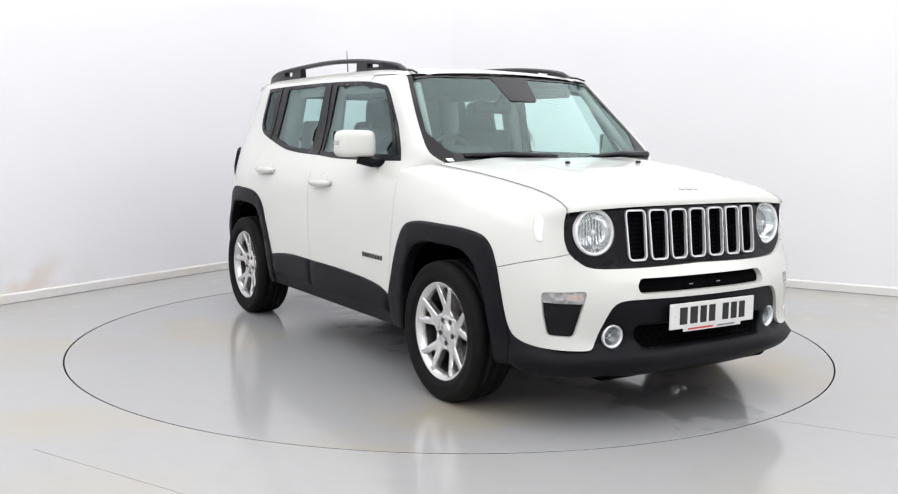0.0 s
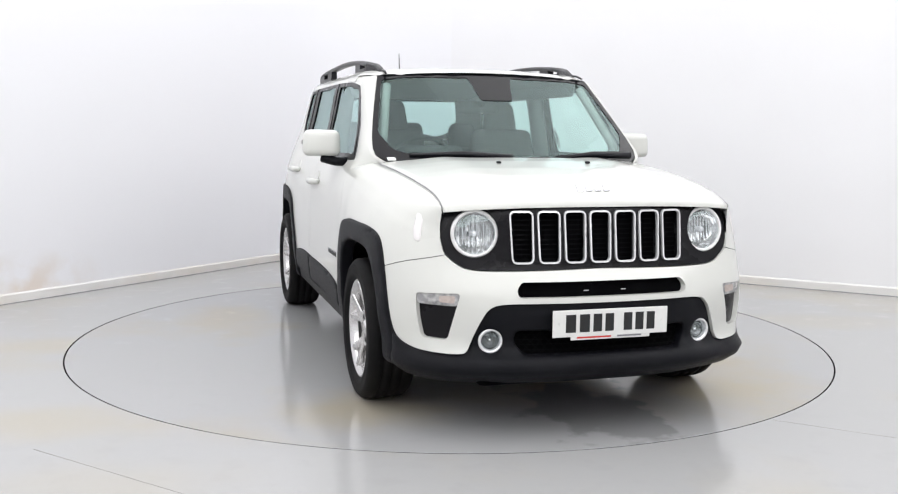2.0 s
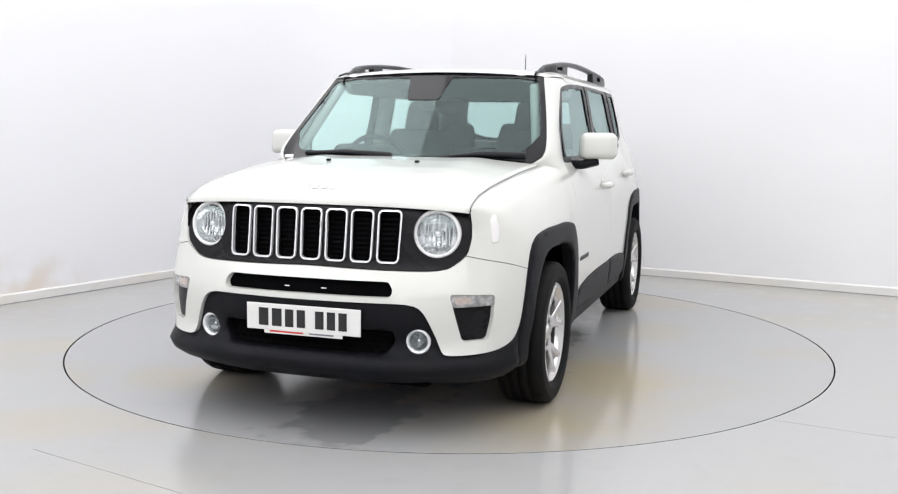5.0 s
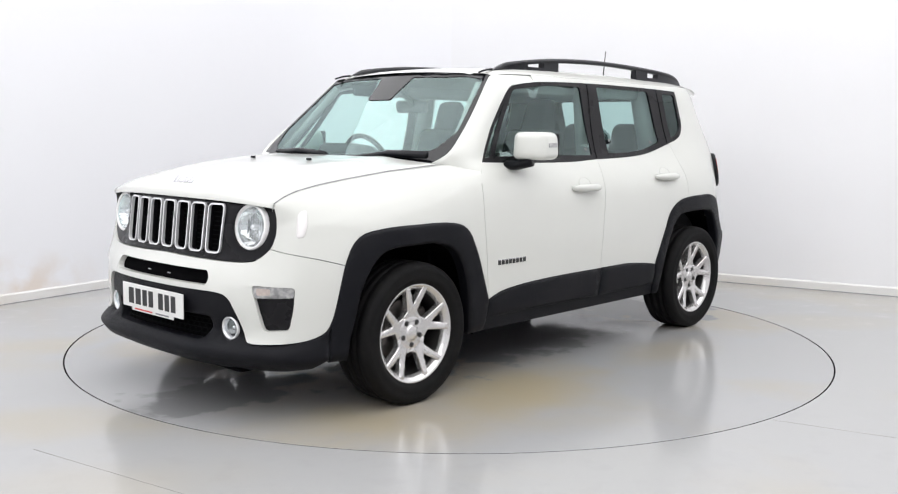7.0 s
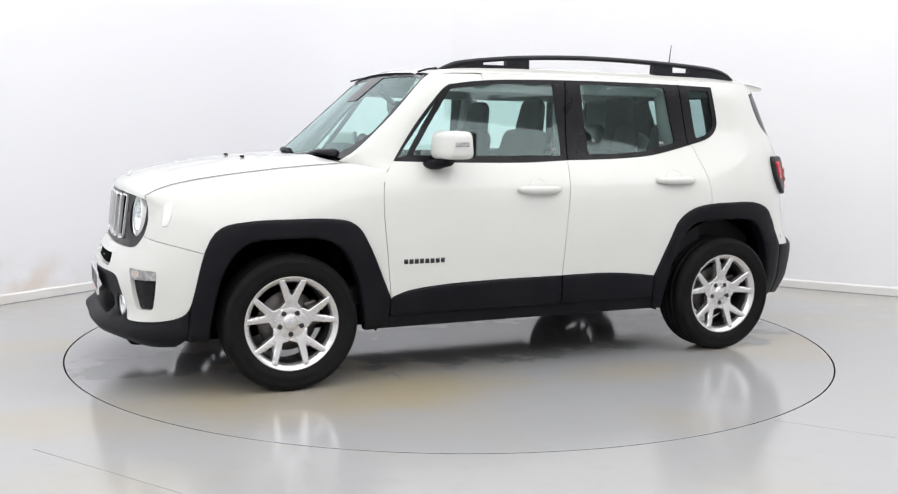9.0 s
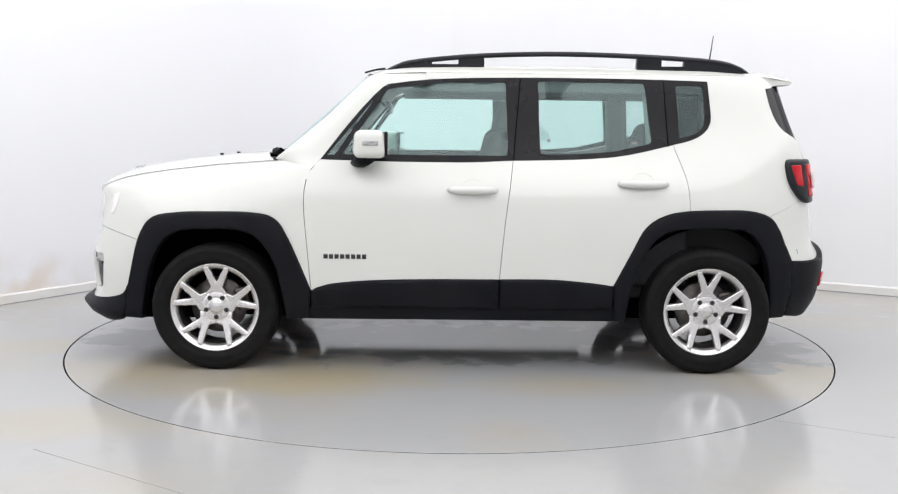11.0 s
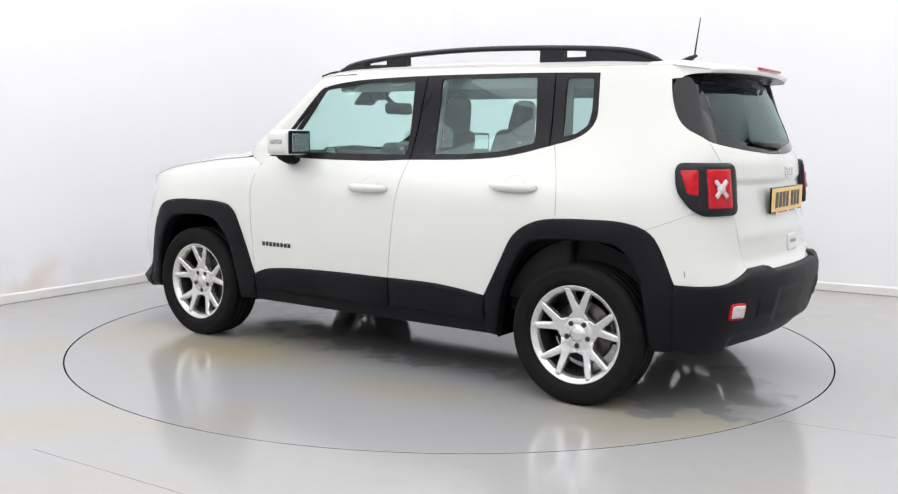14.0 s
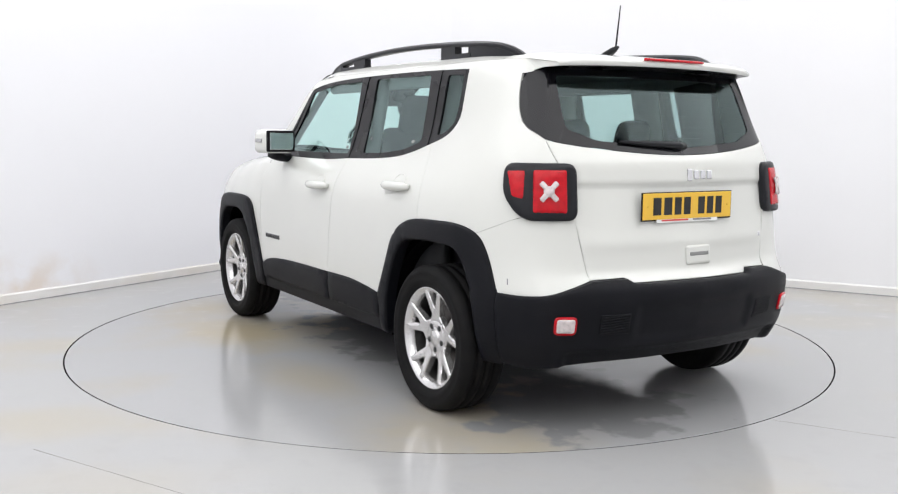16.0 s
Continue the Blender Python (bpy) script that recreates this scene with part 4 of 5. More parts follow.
fp.matrix_basis = Matrix.Translation((2.120, 0.010, 0.478)) @ Matrix(((0, 0, 1), (1, 0, 0), (0, 1, 0))).to_4x4()

# ---- sides ----


def side_doors(f, sg):
    w = WLOW
    a = DOORF + upto(w, S(-0.262, 1.108))[1:] + SPLIT[::-1][1:] + [p for p in SILL if p[0] < SPLIT[0][0]][::-1]
    fd = sheet("front_door", f(a), [], wrap, "paint", car, gap=0.0015, label="closed white front door")
    b = SPLIT + since(w, S(-0.262, 1.108))[1:] + DOORR[::-1][1:] + upto(RARCH, S(-1.175, 0.86))[::-1] + [p for p in SILL if p[0] > SPLIT[0][0]][::-1]
    rd = sheet("rear_door", f(b), [], wrap, "paint", car, gap=0.0015, label="closed white rear door")
    for door, x, z in ((fd, -0.05, 0.957), (rd, -0.932, 0.997)):
        c = S(x, z)[0]
        cup = sheet("handle_cup", f([(c + 0.055 * math.cos(t), z + 0.012 + 0.042 * math.sin(t)) for t in np.linspace(0, 2 * math.pi, 24, endpoint=False)]), [], proud(0.0012), "paint", door, grid=0.02, depth=0)
        lip = [tuple(q) for q in wrap(f([(c + 0.056 * math.cos(a_), z + 0.012 + 0.043 * math.sin(a_)) for a_ in np.linspace(0.1, math.pi - 0.1, 18)]), 0.0006)]
        part("cup_lip", tube(lip, 0.0022, 6), "paint", door, smooth=True)
        pts = [Vector(wrap([(f([(c + u, z)])[0])], 0.004 + 0.030 * (1 - (abs(u) / 0.125) ** 4))[0]) for u in np.linspace(-0.125, 0.125, 15)]
        part("door_handle", tube(pts, [0.012 + 0.010 * (1 - (abs(i - 7) / 7) ** 4) for i in range(15)], 10), "paint", door, smooth=True)
    # badge on the front door: bars only
    for k in range(8):
        bb = S(0.708 - 0.0285 * k, 0.610)[0]
        m = part("badge_bar", box((0.021, 0.026, 0.003), bevel=0.001, segs=1), "ink", fd)
        seat_on(m, sg * bb, 0.608, 0.002)
        part("badge_edge", box((0.021, 0.004, 0.004), (0, 0.011, 0.0003)), "badge", m)
    return fd, rd


doors = both(side_doors)

TG_SEAM = spline([R(0.640, 1.225), R(0.605, 1.10), R(0.560, 0.90), R(0.518, 0.655)], 0.03)
GL_SIDE = spline([S(-1.615, 1.50), S(-1.63, 1.42), S(-1.665, 1.33), S(-1.72, 1.27), R(0.640, 1.225)], 0.03)
RB_TOP = spline([S(-1.735, 0.60), S(-1.82, 0.596), R(0.70, 0.602), R(0.61, 0.628), R(0.518, 0.655)], 0.03)
Q_SEAM = spline([S(-1.60, 0.832), S(-1.70, 0.872), S(-1.80, 0.912), R(0.56, 0.935)], 0.04)
CANT = [S(x, 1.566) for x in np.linspace(-1.655, 0.20, 30)]


def quarter(f, sg):
    a = since(RARCH, S(-1.175, 0.86))
    a = upto(a, S(-1.60, 0.832))
    # up the door's rear edge, round the window, along the roof, down the tailgate
    up = DOORR + WBACK[1:] + upto(WTOP, S(0.20, 1.526))[1:] + [S(0.20, 1.566)] + CANT[::-1][1:] + [S(-1.665, 1.53), S(-1.655, 1.505)] + GL_SIDE + [p for p in TG_SEAM[1:] if p[1] > 0.937] + Q_SEAM[::-1] + a[::-1][1:-1]
    ob = sheet("rear_wing", f(up), [], wrap, "paint", car, gap=0.0009, label="white rear quarter panel with a broad pillar")
    low = Q_SEAM + [p for p in TG_SEAM if p[1] < 0.933] + RB_TOP[::-1][1:] + since(RARCH, S(-1.60, 0.832))[::-1][1:]
    keep = []
    for p in low:
        if not keep or math.dist(p, keep[-1]) > 2e-3:
            keep.append(p)
    sheet("bumper_corner", f(keep), [], wrap, "paint", ob, gap=0.0005)
    return ob


quarters = both(quarter)


def window_trim(f, sg):
    """Black surround of the side windows with its three openings, and the panes."""
    outer = WLOW + WBACK[1:] + WTOP[1:] + WFRONT[1:-1]
    fr = rounded([S(0.635, 1.132), S(-0.236, 1.132), S(-0.222, 1.518), S(0.10, 1.512), S(0.395, 1.478)], 0.02)
    tri = rounded([S(0.715, 1.125), S(0.672, 1.128), S(0.470, 1.420), S(0.50, 1.385)], 0.006)
    rr = rounded([S(-0.405, 1.140), S(-0.60, 1.144), S(-0.80, 1.160), S(-0.99, 1.205), S(-0.955, 1.520), S(-0.392, 1.524)], 0.02)
    qq = rounded([S(-1.135, 1.232), S(-1.21, 1.252), S(-1.262, 1.29), S(-1.272, 1.36), S(-1.262, 1.508), S(-1.118, 1.512)], 0.02)
    ob = sheet("window_surround", f(outer), [f(fr), f(tri), f(rr), f(qq)], proud(0.001), "gloss_black", car, grid=0.04, depth=0.012, gap=0.001, label="gloss black window surround")
    for name, hole, mat in (("front_window", fr, "glass"), ("corner_window", tri, "glass"), ("rear_side_window", rr, "tint"), ("quarter_window", qq, "rear_glass")):
        pane = sheet(name, f(shrink(hole, -0.004)), [], proud(-0.006), mat, ob, grid=0.08, depth=0)
    # door division in the pillar
    a = [wrap(f([p]), 0.0018)[0] for p in spline([S(-0.264, 1.11), S(-0.300, 1.54)], 0.05)]
    part("pillar_gap", tube(a, 0.003, 6), "dark", ob)
    b = [wrap(f([p]), 0.0018)[0] for p in spline([S(-1.075, 1.19), S(-1.055, 1.54)], 0.05)]
    part("pillar_gap", tube(b, 0.003, 6), "dark", ob)
    return ob


trims = both(window_trim)
for x, z, w in ((-0.90, 1.205, 0.030), (-0.45, 1.215, 0.016), (-0.19, 1.165, 0.022)):
    seat_on(part("glass_mark", box((w, 0.016, 0.0012)), "handle_shade", trims[0], "small pale etched mark"), S(x, z)[0], z, -0.0045)


def flared(v, off=0.0):
    """The front arch cover stands out most towards its upper rear corner."""
    v = np.asarray(v, float)
    s, z = np.abs(v[:, 0]), v[:, 1]
    k = np.clip((s - s_at(1.35)) / (s_at(0.98) - s_at(1.35)), 0, 1) * np.clip((z - 0.42) / 0.25, 0, 1)
    return wrap(v, off + 0.012 + 0.009 * k * k * (3 - 2 * k))


def arch_cover(f, sg):
    made = []
    a = FARCH + [S(0.785, 0.425), S(0.80, 0.275)] + FOPEN[::-1]
    made.append(sheet("front_arch_cover", f(a), [], flared, "clad", car, grid=0.04, depth=0.06, roll=0.011, label="black textured wheel arch cover"))
    b = RARCH + [S(-1.735, 0.60), S(-1.72, 0.29)] + ROPEN[::-1] + [S(-0.80, 0.275)]
    made.append(sheet("rear_arch_cover", f(b), [], proud(0.012), "clad", car, grid=0.04, depth=0.06, roll=0.011, label="black textured wheel arch cover"))
    for x0, x1 in ((0.785, -0.193), (-0.197, -0.79)):
        top = [p for p in SILL if s_at(x0) <= p[0] <= s_at(x1)]
        top = [S(x0, float(np.interp(s_at(x0), [p[0] for p in SILL], [p[1] for p in SILL])))] + top[1:-1] + [S(x1, float(np.interp(s_at(x1), [p[0] for p in SILL], [p[1] for p in SILL])))]
        c = top + [S(x1, 0.335), S(x0, 0.335)]
        made.append(sheet("door_cladding", f(c), [], proud(0.010), "clad", car, grid=0.05, depth=0.03, gap=0.0015, roll=0.008, label="black textured lower door cladding"))
    d = [S(0.80, 0.333), S(-0.80, 0.333), S(-0.80, 0.272), S(0.80, 0.272)]
    made.append(sheet("sill", f(d), [], proud(-0.006), "clad", car, grid=0.06, depth=0.08, label="black sill under the doors"))
    return made


arches = both(arch_cover)

# ---- roof, screen and pillars ----


def screen_x(y, z):
    return 1.035 - (z - 1.14) * 1.135 - 0.20 * y * y


def screen_half(z):
    return float(np.interp(z, [1.09, 1.14, 1.33, 1.525, 1.57], [0.757, 0.745, 0.690, 0.627, 0.609]))


def screen_place(v, off=0.0):
    v = np.asarray(v, float)
    x = screen_x(v[:, 0], v[:, 1])
    return np.stack([x + off * 0.75, v[:, 0], v[:, 1] + off * 0.66], 1)


low_corner = [(0.50, 1.085), (0.60, 1.090), (0.675, 1.103), (0.718, 1.130)]
scr = [(screen_half(z), z) for z in np.linspace(1.175, 1.555, 9)]
scr_out = low_corner + scr + [(0.4, 1.566), (0, 1.570), (-0.4, 1.566)] + [(-y, z) for y, z in (low_corner + scr)[::-1]] + [(0, 1.080)]
hole = [(0.520, 1.138), (0.602, 1.150), (0.642, 1.172), (0.659, 1.205)] + [(screen_half(z) - 0.026, z) for z in np.linspace(1.25, 1.53, 6)]
hole_out = rounded(hole + [(0.48, 1.547), (0.125, 1.552), (0.108, 1.50), (0.090, 1.425), (-0.090, 1.425), (-0.108, 1.50), (-0.125, 1.552), (-0.48, 1.547)] + [(-y, z) for y, z in hole[::-1]] + [(0, 1.128)], 0.012, 3)
frit = sheet("windscreen", scr_out, [hole_out], screen_place, "frit", car, grid=0.05, depth=0.01, label="raked windscreen with a black border")
sheet("windscreen_pane", shrink(hole_out, -0.004), [], lambda v, off=0.0: screen_place(v, off - 0.003), "glass", frit, grid=0.08, depth=0)


def roof_edge(x):
    if x <= 0.2:
        return float(wrap([S(max(x, -1.61), 1.566)])[0][1])
    return float(np.interp(x, [0.2, 0.56], [wrap([S(0.2, 1.566)])[0][1], 0.616]))


def roof_edge_z(x):
    return float(np.interp(x, [0.2, 0.40, 0.56], [1.566, 1.563, 1.553]))


def roof():
    rows = []
    for t in np.linspace(0, 1, 44):
        x0 = 0.552 + (-1.615 - 0.552) * t
        ye = roof_edge(x0)
        zc = float(np.interp(x0, [-1.62, -1.3, -0.6, 0.0, 0.3, 0.45, 0.56], [1.592, 1.614, 1.628, 1.627, 1.618, 1.604, 1.578]))
        zi = zc - 0.016
        ze = roof_edge_z(x0)
        row = []
        for u in np.linspace(-1, 1, 41):
            y = u * ye
            q = abs(u)
            edge = max(0.0, (q - 0.80) / 0.20)
            z = zc - (zc - zi) * (min(q, 0.80) / 0.80) ** 2
            z = ze + (z - ze) * math.sqrt(max(0.0, 1 - edge ** 2.0))
            if 0.79 < q < 0.84:
                z -= 0.006
            row.append((x0 - 0.16 * y * y * max(0, 1 - t * 6), y, z))
        rows.append(row)
    return loft("roof", rows, "paint", car, "white painted roof")


roof_ob = roof()


def pillar(f, sg):
    outer = spline([S(0.795, 1.05)] + [S(0.745, 1.105), S(0.60, 1.295), S(0.435, 1.478), S(0.36, 1.506), S(0.2, 1.526)], 0.02)
    n = 36
    o = np.array(outer)
    k = np.linspace(0, len(o) - 1, n)
    o = np.stack([np.interp(k, range(len(o)), o[:, i]) for i in range(2)], 1)
    ow = wrap(o)
    inner = spline([(1.013, 0.660, 1.088), (0.972, 0.716, 1.122), (0.906, 0.737, 1.172), (0.723, 0.692, 1.33), (0.524, 0.629, 1.525)] + [(x, roof_edge(x + 0.03) - 0.003, roof_edge_z(x + 0.03) - 0.002) for x in (0.48, 0.40, 0.30, 0.2)], 0.02)
    q = np.array(inner)
    kk = np.linspace(0, len(q) - 1, n)
    q = np.stack([np.interp(kk, range(len(q)), q[:, i]) for i in range(3)], 1)
    rows = []
    for i in range(n):
        a, b = Vector(ow[i]), Vector(q[i])
        row = []
        for t in np.linspace(0, 1, 8):
            p = a.lerp(b, t) + Vector((0.35, 0.85, 0.3)) * math.sin(math.pi * t) * 0.016 * min(1.0, (n - 1 - i) / 14)
            row.append((p.x, p.y * sg, p.z))
        row.append((b.x - 0.01, (b.y - 0.012) * sg, b.z - 0.012))
        rows.append(row)
    return loft("windscreen_pillar", rows, "paint", car)


both(pillar)


def rail(f, sg):
    """A raised roof rail: a flat arch on two feet with a slot at each end."""
    arc = np.array(spline([(0.44, 1.570), (0.36, 1.612), (0.26, 1.638), (-0.07, 1.671), (-0.49, 1.686), (-0.93, 1.678), (-1.33, 1.654), (-1.48, 1.622), (-1.56, 1.574)], 0.02))
    top = lambda x: float(np.interp(-x, -arc[:, 0], arc[:, 1]))
    yy = lambda x: roof_edge(min(x, 0.35)) - 0.062 - max(0, x - 0.2) * 0.05
    def beam(x0, x1, lowf, name):
        bm = bmesh.new()
        rings = []
        for x in np.linspace(x0, x1, 40):
            t, l, y = top(x), lowf(x), yy(x)
            w = 0.020
            sec = [(y + w, l), (y + w * 0.9, t - 0.008), (y + w * 0.4, t), (y - w * 0.4, t), (y - w * 0.9, t - 0.008), (y - w, l)]
            rings.append([bm.verts.new((x, a * sg, max(b, 1.565))) for a, b in sec])
        for r0, r1 in zip(rings, rings[1:]):
            for k in range(6):
                bm.faces.new((r0[k], r0[(k + 1) % 6], r1[(k + 1) % 6], r1[k]))
        bm.faces.new(rings[0])
        bm.faces.new(rings[-1][::-1])
        return bm
    ob = part("roof_rail", beam(0.44, -1.56, lambda x: top(x) - 0.025, "bar"), "satin_black", car, "raised black plastic roof rail", True)
    for x0, x1 in ((0.44, 0.169), (0.028, -0.11), (-0.926, -1.058), (-1.178, -1.545)):
        part("rail_foot", beam(x0, x1, lambda x: 1.567, "foot"), "satin_black", ob)
    # the base strip under the slot at each end
    for x0, x1 in ((0.18, -0.10), (-0.93, -1.20)):
        bm = bmesh.new()
        rings = []
        for x in np.linspace(x0, x1, 8):
            y, zb = yy(x), 1.567
            rings.append([bm.verts.new((x, (y + a) * sg, zb + b)) for a, b in ((0.024, 0.0), (0.021, 0.046), (-0.021, 0.048), (-0.024, 0.0))])
        for r0, r1 in zip(rings, rings[1:]):
            for k in range(4):
                bm.faces.new((r0[k], r0[(k + 1) % 4], r1[(k + 1) % 4], r1[k]))
        bm.faces.new(rings[0])
        bm.faces.new(rings[-1][::-1])
        part("rail_base", bm, "satin_black", ob)
    return ob


rails = both(rail)
for ob, sg in zip(rails, (1, -1)):
    y = roof_edge(0.35) - 0.074
    part("ditch_strip", tube([(0.42, sg * y, 1.588), (0.47, sg * (y + 0.004), 1.582), (0.53, sg * (y + 0.010), 1.565)], [0.009, 0.008, 0.007], 8, flat=0.7), "satin_black", ob, "black strip down to the windscreen", True)

# aerial
aerial = part("aerial", tube([(-1.37, 0, 1.612), (-1.42, 0, 1.622), (-1.46, 0, 1.640), (-1.49, 0, 1.652)], [0.018, 0.028, 0.022, 0.010], 10, flat=0.6), "satin_black", car, "short black whip aerial", True)
part("whip", tube([(-1.475, 0, 1.640), (-1.50, 0, 1.84)], [0.005, 0.0025], 8), "satin_black", aerial)

# ---- rear ----
GLB = spline([R(0.640, 1.225), R(0.45, 1.192), R(0.2, 1.170), R(0.0, 1.164)], 0.03)
tg_half = [R(0.0, 0.640), R(0.33, 0.640), R(0.36, 0.660)] + TG_SEAM[::-1] + GLB[1:]
tg_out = tg_half + mirror_rear(tg_half[1:-1])[::-1]


def tailgate_place(v, off=0.0):
    """The tailgate's skin: a recessed field for the plate under a crease."""
    v = np.asarray(v, float)
    q = np.abs(v[:, 0] - SMAX)
    z = v[:, 1]
    field = np.clip((1.046 - z) / 0.008, 0, 1) * np.clip((z - 0.84) / 0.20, 0, 1)
    fold = np.exp(-((z - 0.80) / 0.035) ** 2) * np.clip((0.62 - q) / 0.12, 0, 1)
    return wrap(v, off) + np.array([1.0, 0, 0]) * (0.012 * field - 0.006 * fold)[:, None]


tailgate = sheet("tailgate", tg_out, [], tailgate_place, "paint", car, grid=0.012, gap=0.0014, roll=0.003, label="closed white tailgate")
gl_half = [R(0.0, 1.538), R(0.40, 1.534), R(0.56, 1.522), S(-1.635, 1.506)] + GL_SIDE[1:] + GLB[1:]
gl_out = gl_half + mirror_rear(gl_half[1:-1])[::-1]
gh = rounded([R(-0.53, 1.492), R(0.53, 1.492), R(0.545, 1.27), R(0.42, 1.222), R(0.0, 1.192), R(-0.42, 1.222), R(-0.545, 1.27)], 0.03)
rw = sheet("rear_window", gl_out, [gh], proud(-0.004), "frit", tailgate, grid=0.04, depth=0.01, gap=0.001, label="dark wraparound rear window with heater lines")
sheet("rear_pane", shrink(gh, -0.004), [], proud(-0.007), "rear_glass", rw, grid=0.08, depth=0)
for k in range(9):
    z = 1.235 + 0.024 * k
    part("heater_line", tube([wrap([R(y, z)], -0.010)[0] for y in np.linspace(-0.55, 0.55, 14)], 0.0003, 4), "ink_grey", rw)
rp = number_plate("rear_number_plate", "plate_y", "yellow rear number plate with black bars")
rp.parent = tailgate
# black backing, slightly larger than the plate, stands in for its shadow
part("plate_shadow", box((0.532, 0.122, 0.008), (0, -0.001, -0.003), bevel=0.003, segs=1), "gloss_black", rp, "thin black backing for the shadow round the plate")
rp.matrix_basis = Matrix.Translation((-1.974, 0.002, 0.950)) @ Matrix(((0, 0, -1), (-1, 0, 0), (0, 1, 0))).to_4x4()
gm = part("tailgate_handle", box((0.15, 0.085, 0.02), bevel=0.012), "paint", tailgate)
seat_on(gm, R(-0.055, 0.737)[0], 0.737, 0.0)
# a grey bar stands in for the shade in the white handle's slit
part("handle_slit_shade", box((0.118, 0.018, 0.006), (0, 0.004, 0.0085), bevel=0.004, segs=2), "handle_shade", gm)
for k in range(4):
    m = part("badge_shape", box((0.030, 0.052 if k == 0 else 0.038, 0.006), bevel=0.004, segs=2), "badge", tailgate, "pale silver plain badge shape")
    seat_on(m, R(-0.020 - 0.041 * k, 1.080)[0], 1.080, 0.003)
tr_badge = part("trim_badge", box((0.125, 0.020, 0.004), bevel=0.002, segs=1), "badge", tailgate)
seat_on(tr_badge, R(-0.46, 0.800)[0], 0.800, 0.002)
for k in range(4):
    m = part("badge_shape", box((0.030, 0.044 if k == 0 else 0.032, 0.006), bevel=0.004, segs=2), "badge", bonnet, "pale silver plain badge shape")
    m.matrix_basis = Matrix.Translation((1.935, -0.062 + 0.041 * k, 1.020)) @ Matrix(((0, -0.62, 0.78), (1, 0, 0), (0, 0.78, 0.62))).to_4x4()


def spoiler():
    rows = []
    yw = lambda x: float(wrap([S(x, 1.562)])[0][1]) - 0.002
    for x, zt, half, ze in ((-1.50, 1.600, yw(-1.50), 1.566), (-1.60, 1.601, yw(-1.60), 1.565), (-1.655, 1.596, yw(-1.65), 1.562), (-1.72, 1.588, 0.600, 1.558), (-1.80, 1.577, 0.585, 1.552), (-1.848, 1.566, 0.570, 1.547), (-1.864, 1.550, 0.564, 1.536), (-1.852, 1.536, 0.566, 1.526), (-1.77, 1.530, 0.584, 1.524), (-1.70, 1.522, 0.598, 1.514), (-1.63, 1.508, 0.600, 1.504)):
        row = []
        k = min(1.0, max(0.0, (-1.60 - x) / 0.2))
        for u in np.linspace(-1, 1, 61):
            row.append((x + 0.085 * k * abs(u) ** 2.6, u * half, ze + (zt - 0.008 * u * u - ze) * (1 - abs(u) ** 14)))
        rows.append(row)
    ob = loft("spoiler", rows[:-3], "paint", car, "white roof spoiler over the rear window")
    loft("spoiler_underside", rows[-4:], "gloss_black", ob, "black underside")
    for k in (0, -1):
        pts = [rr[k] for rr in rows]
        solid("spoiler_end", pts, [tuple(range(len(pts)))], "paint", ob, False)
    bm = tube([(-1.862 + 0.085 * (abs(u) / 0.565) ** 2.6, u, 1.562 + 0.004) for u in np.linspace(-0.17, 0.17, 12)], 0.008, 8, flat=0.8)
    part("brake_light", bm, "red", ob, "thin red high brake light", True)
    return ob


spoiler_ob = spoiler()
wp = part("rear_wiper", tube([(-1.905, -0.02, 1.200), (-1.915, 0.02, 1.206), (-1.90, 0.20, 1.212), (-1.885, 0.32, 1.218)], [0.026, 0.024, 0.018, 0.008], 8, flat=0.7), "satin_black", tailgate, "black rear wiper", True)


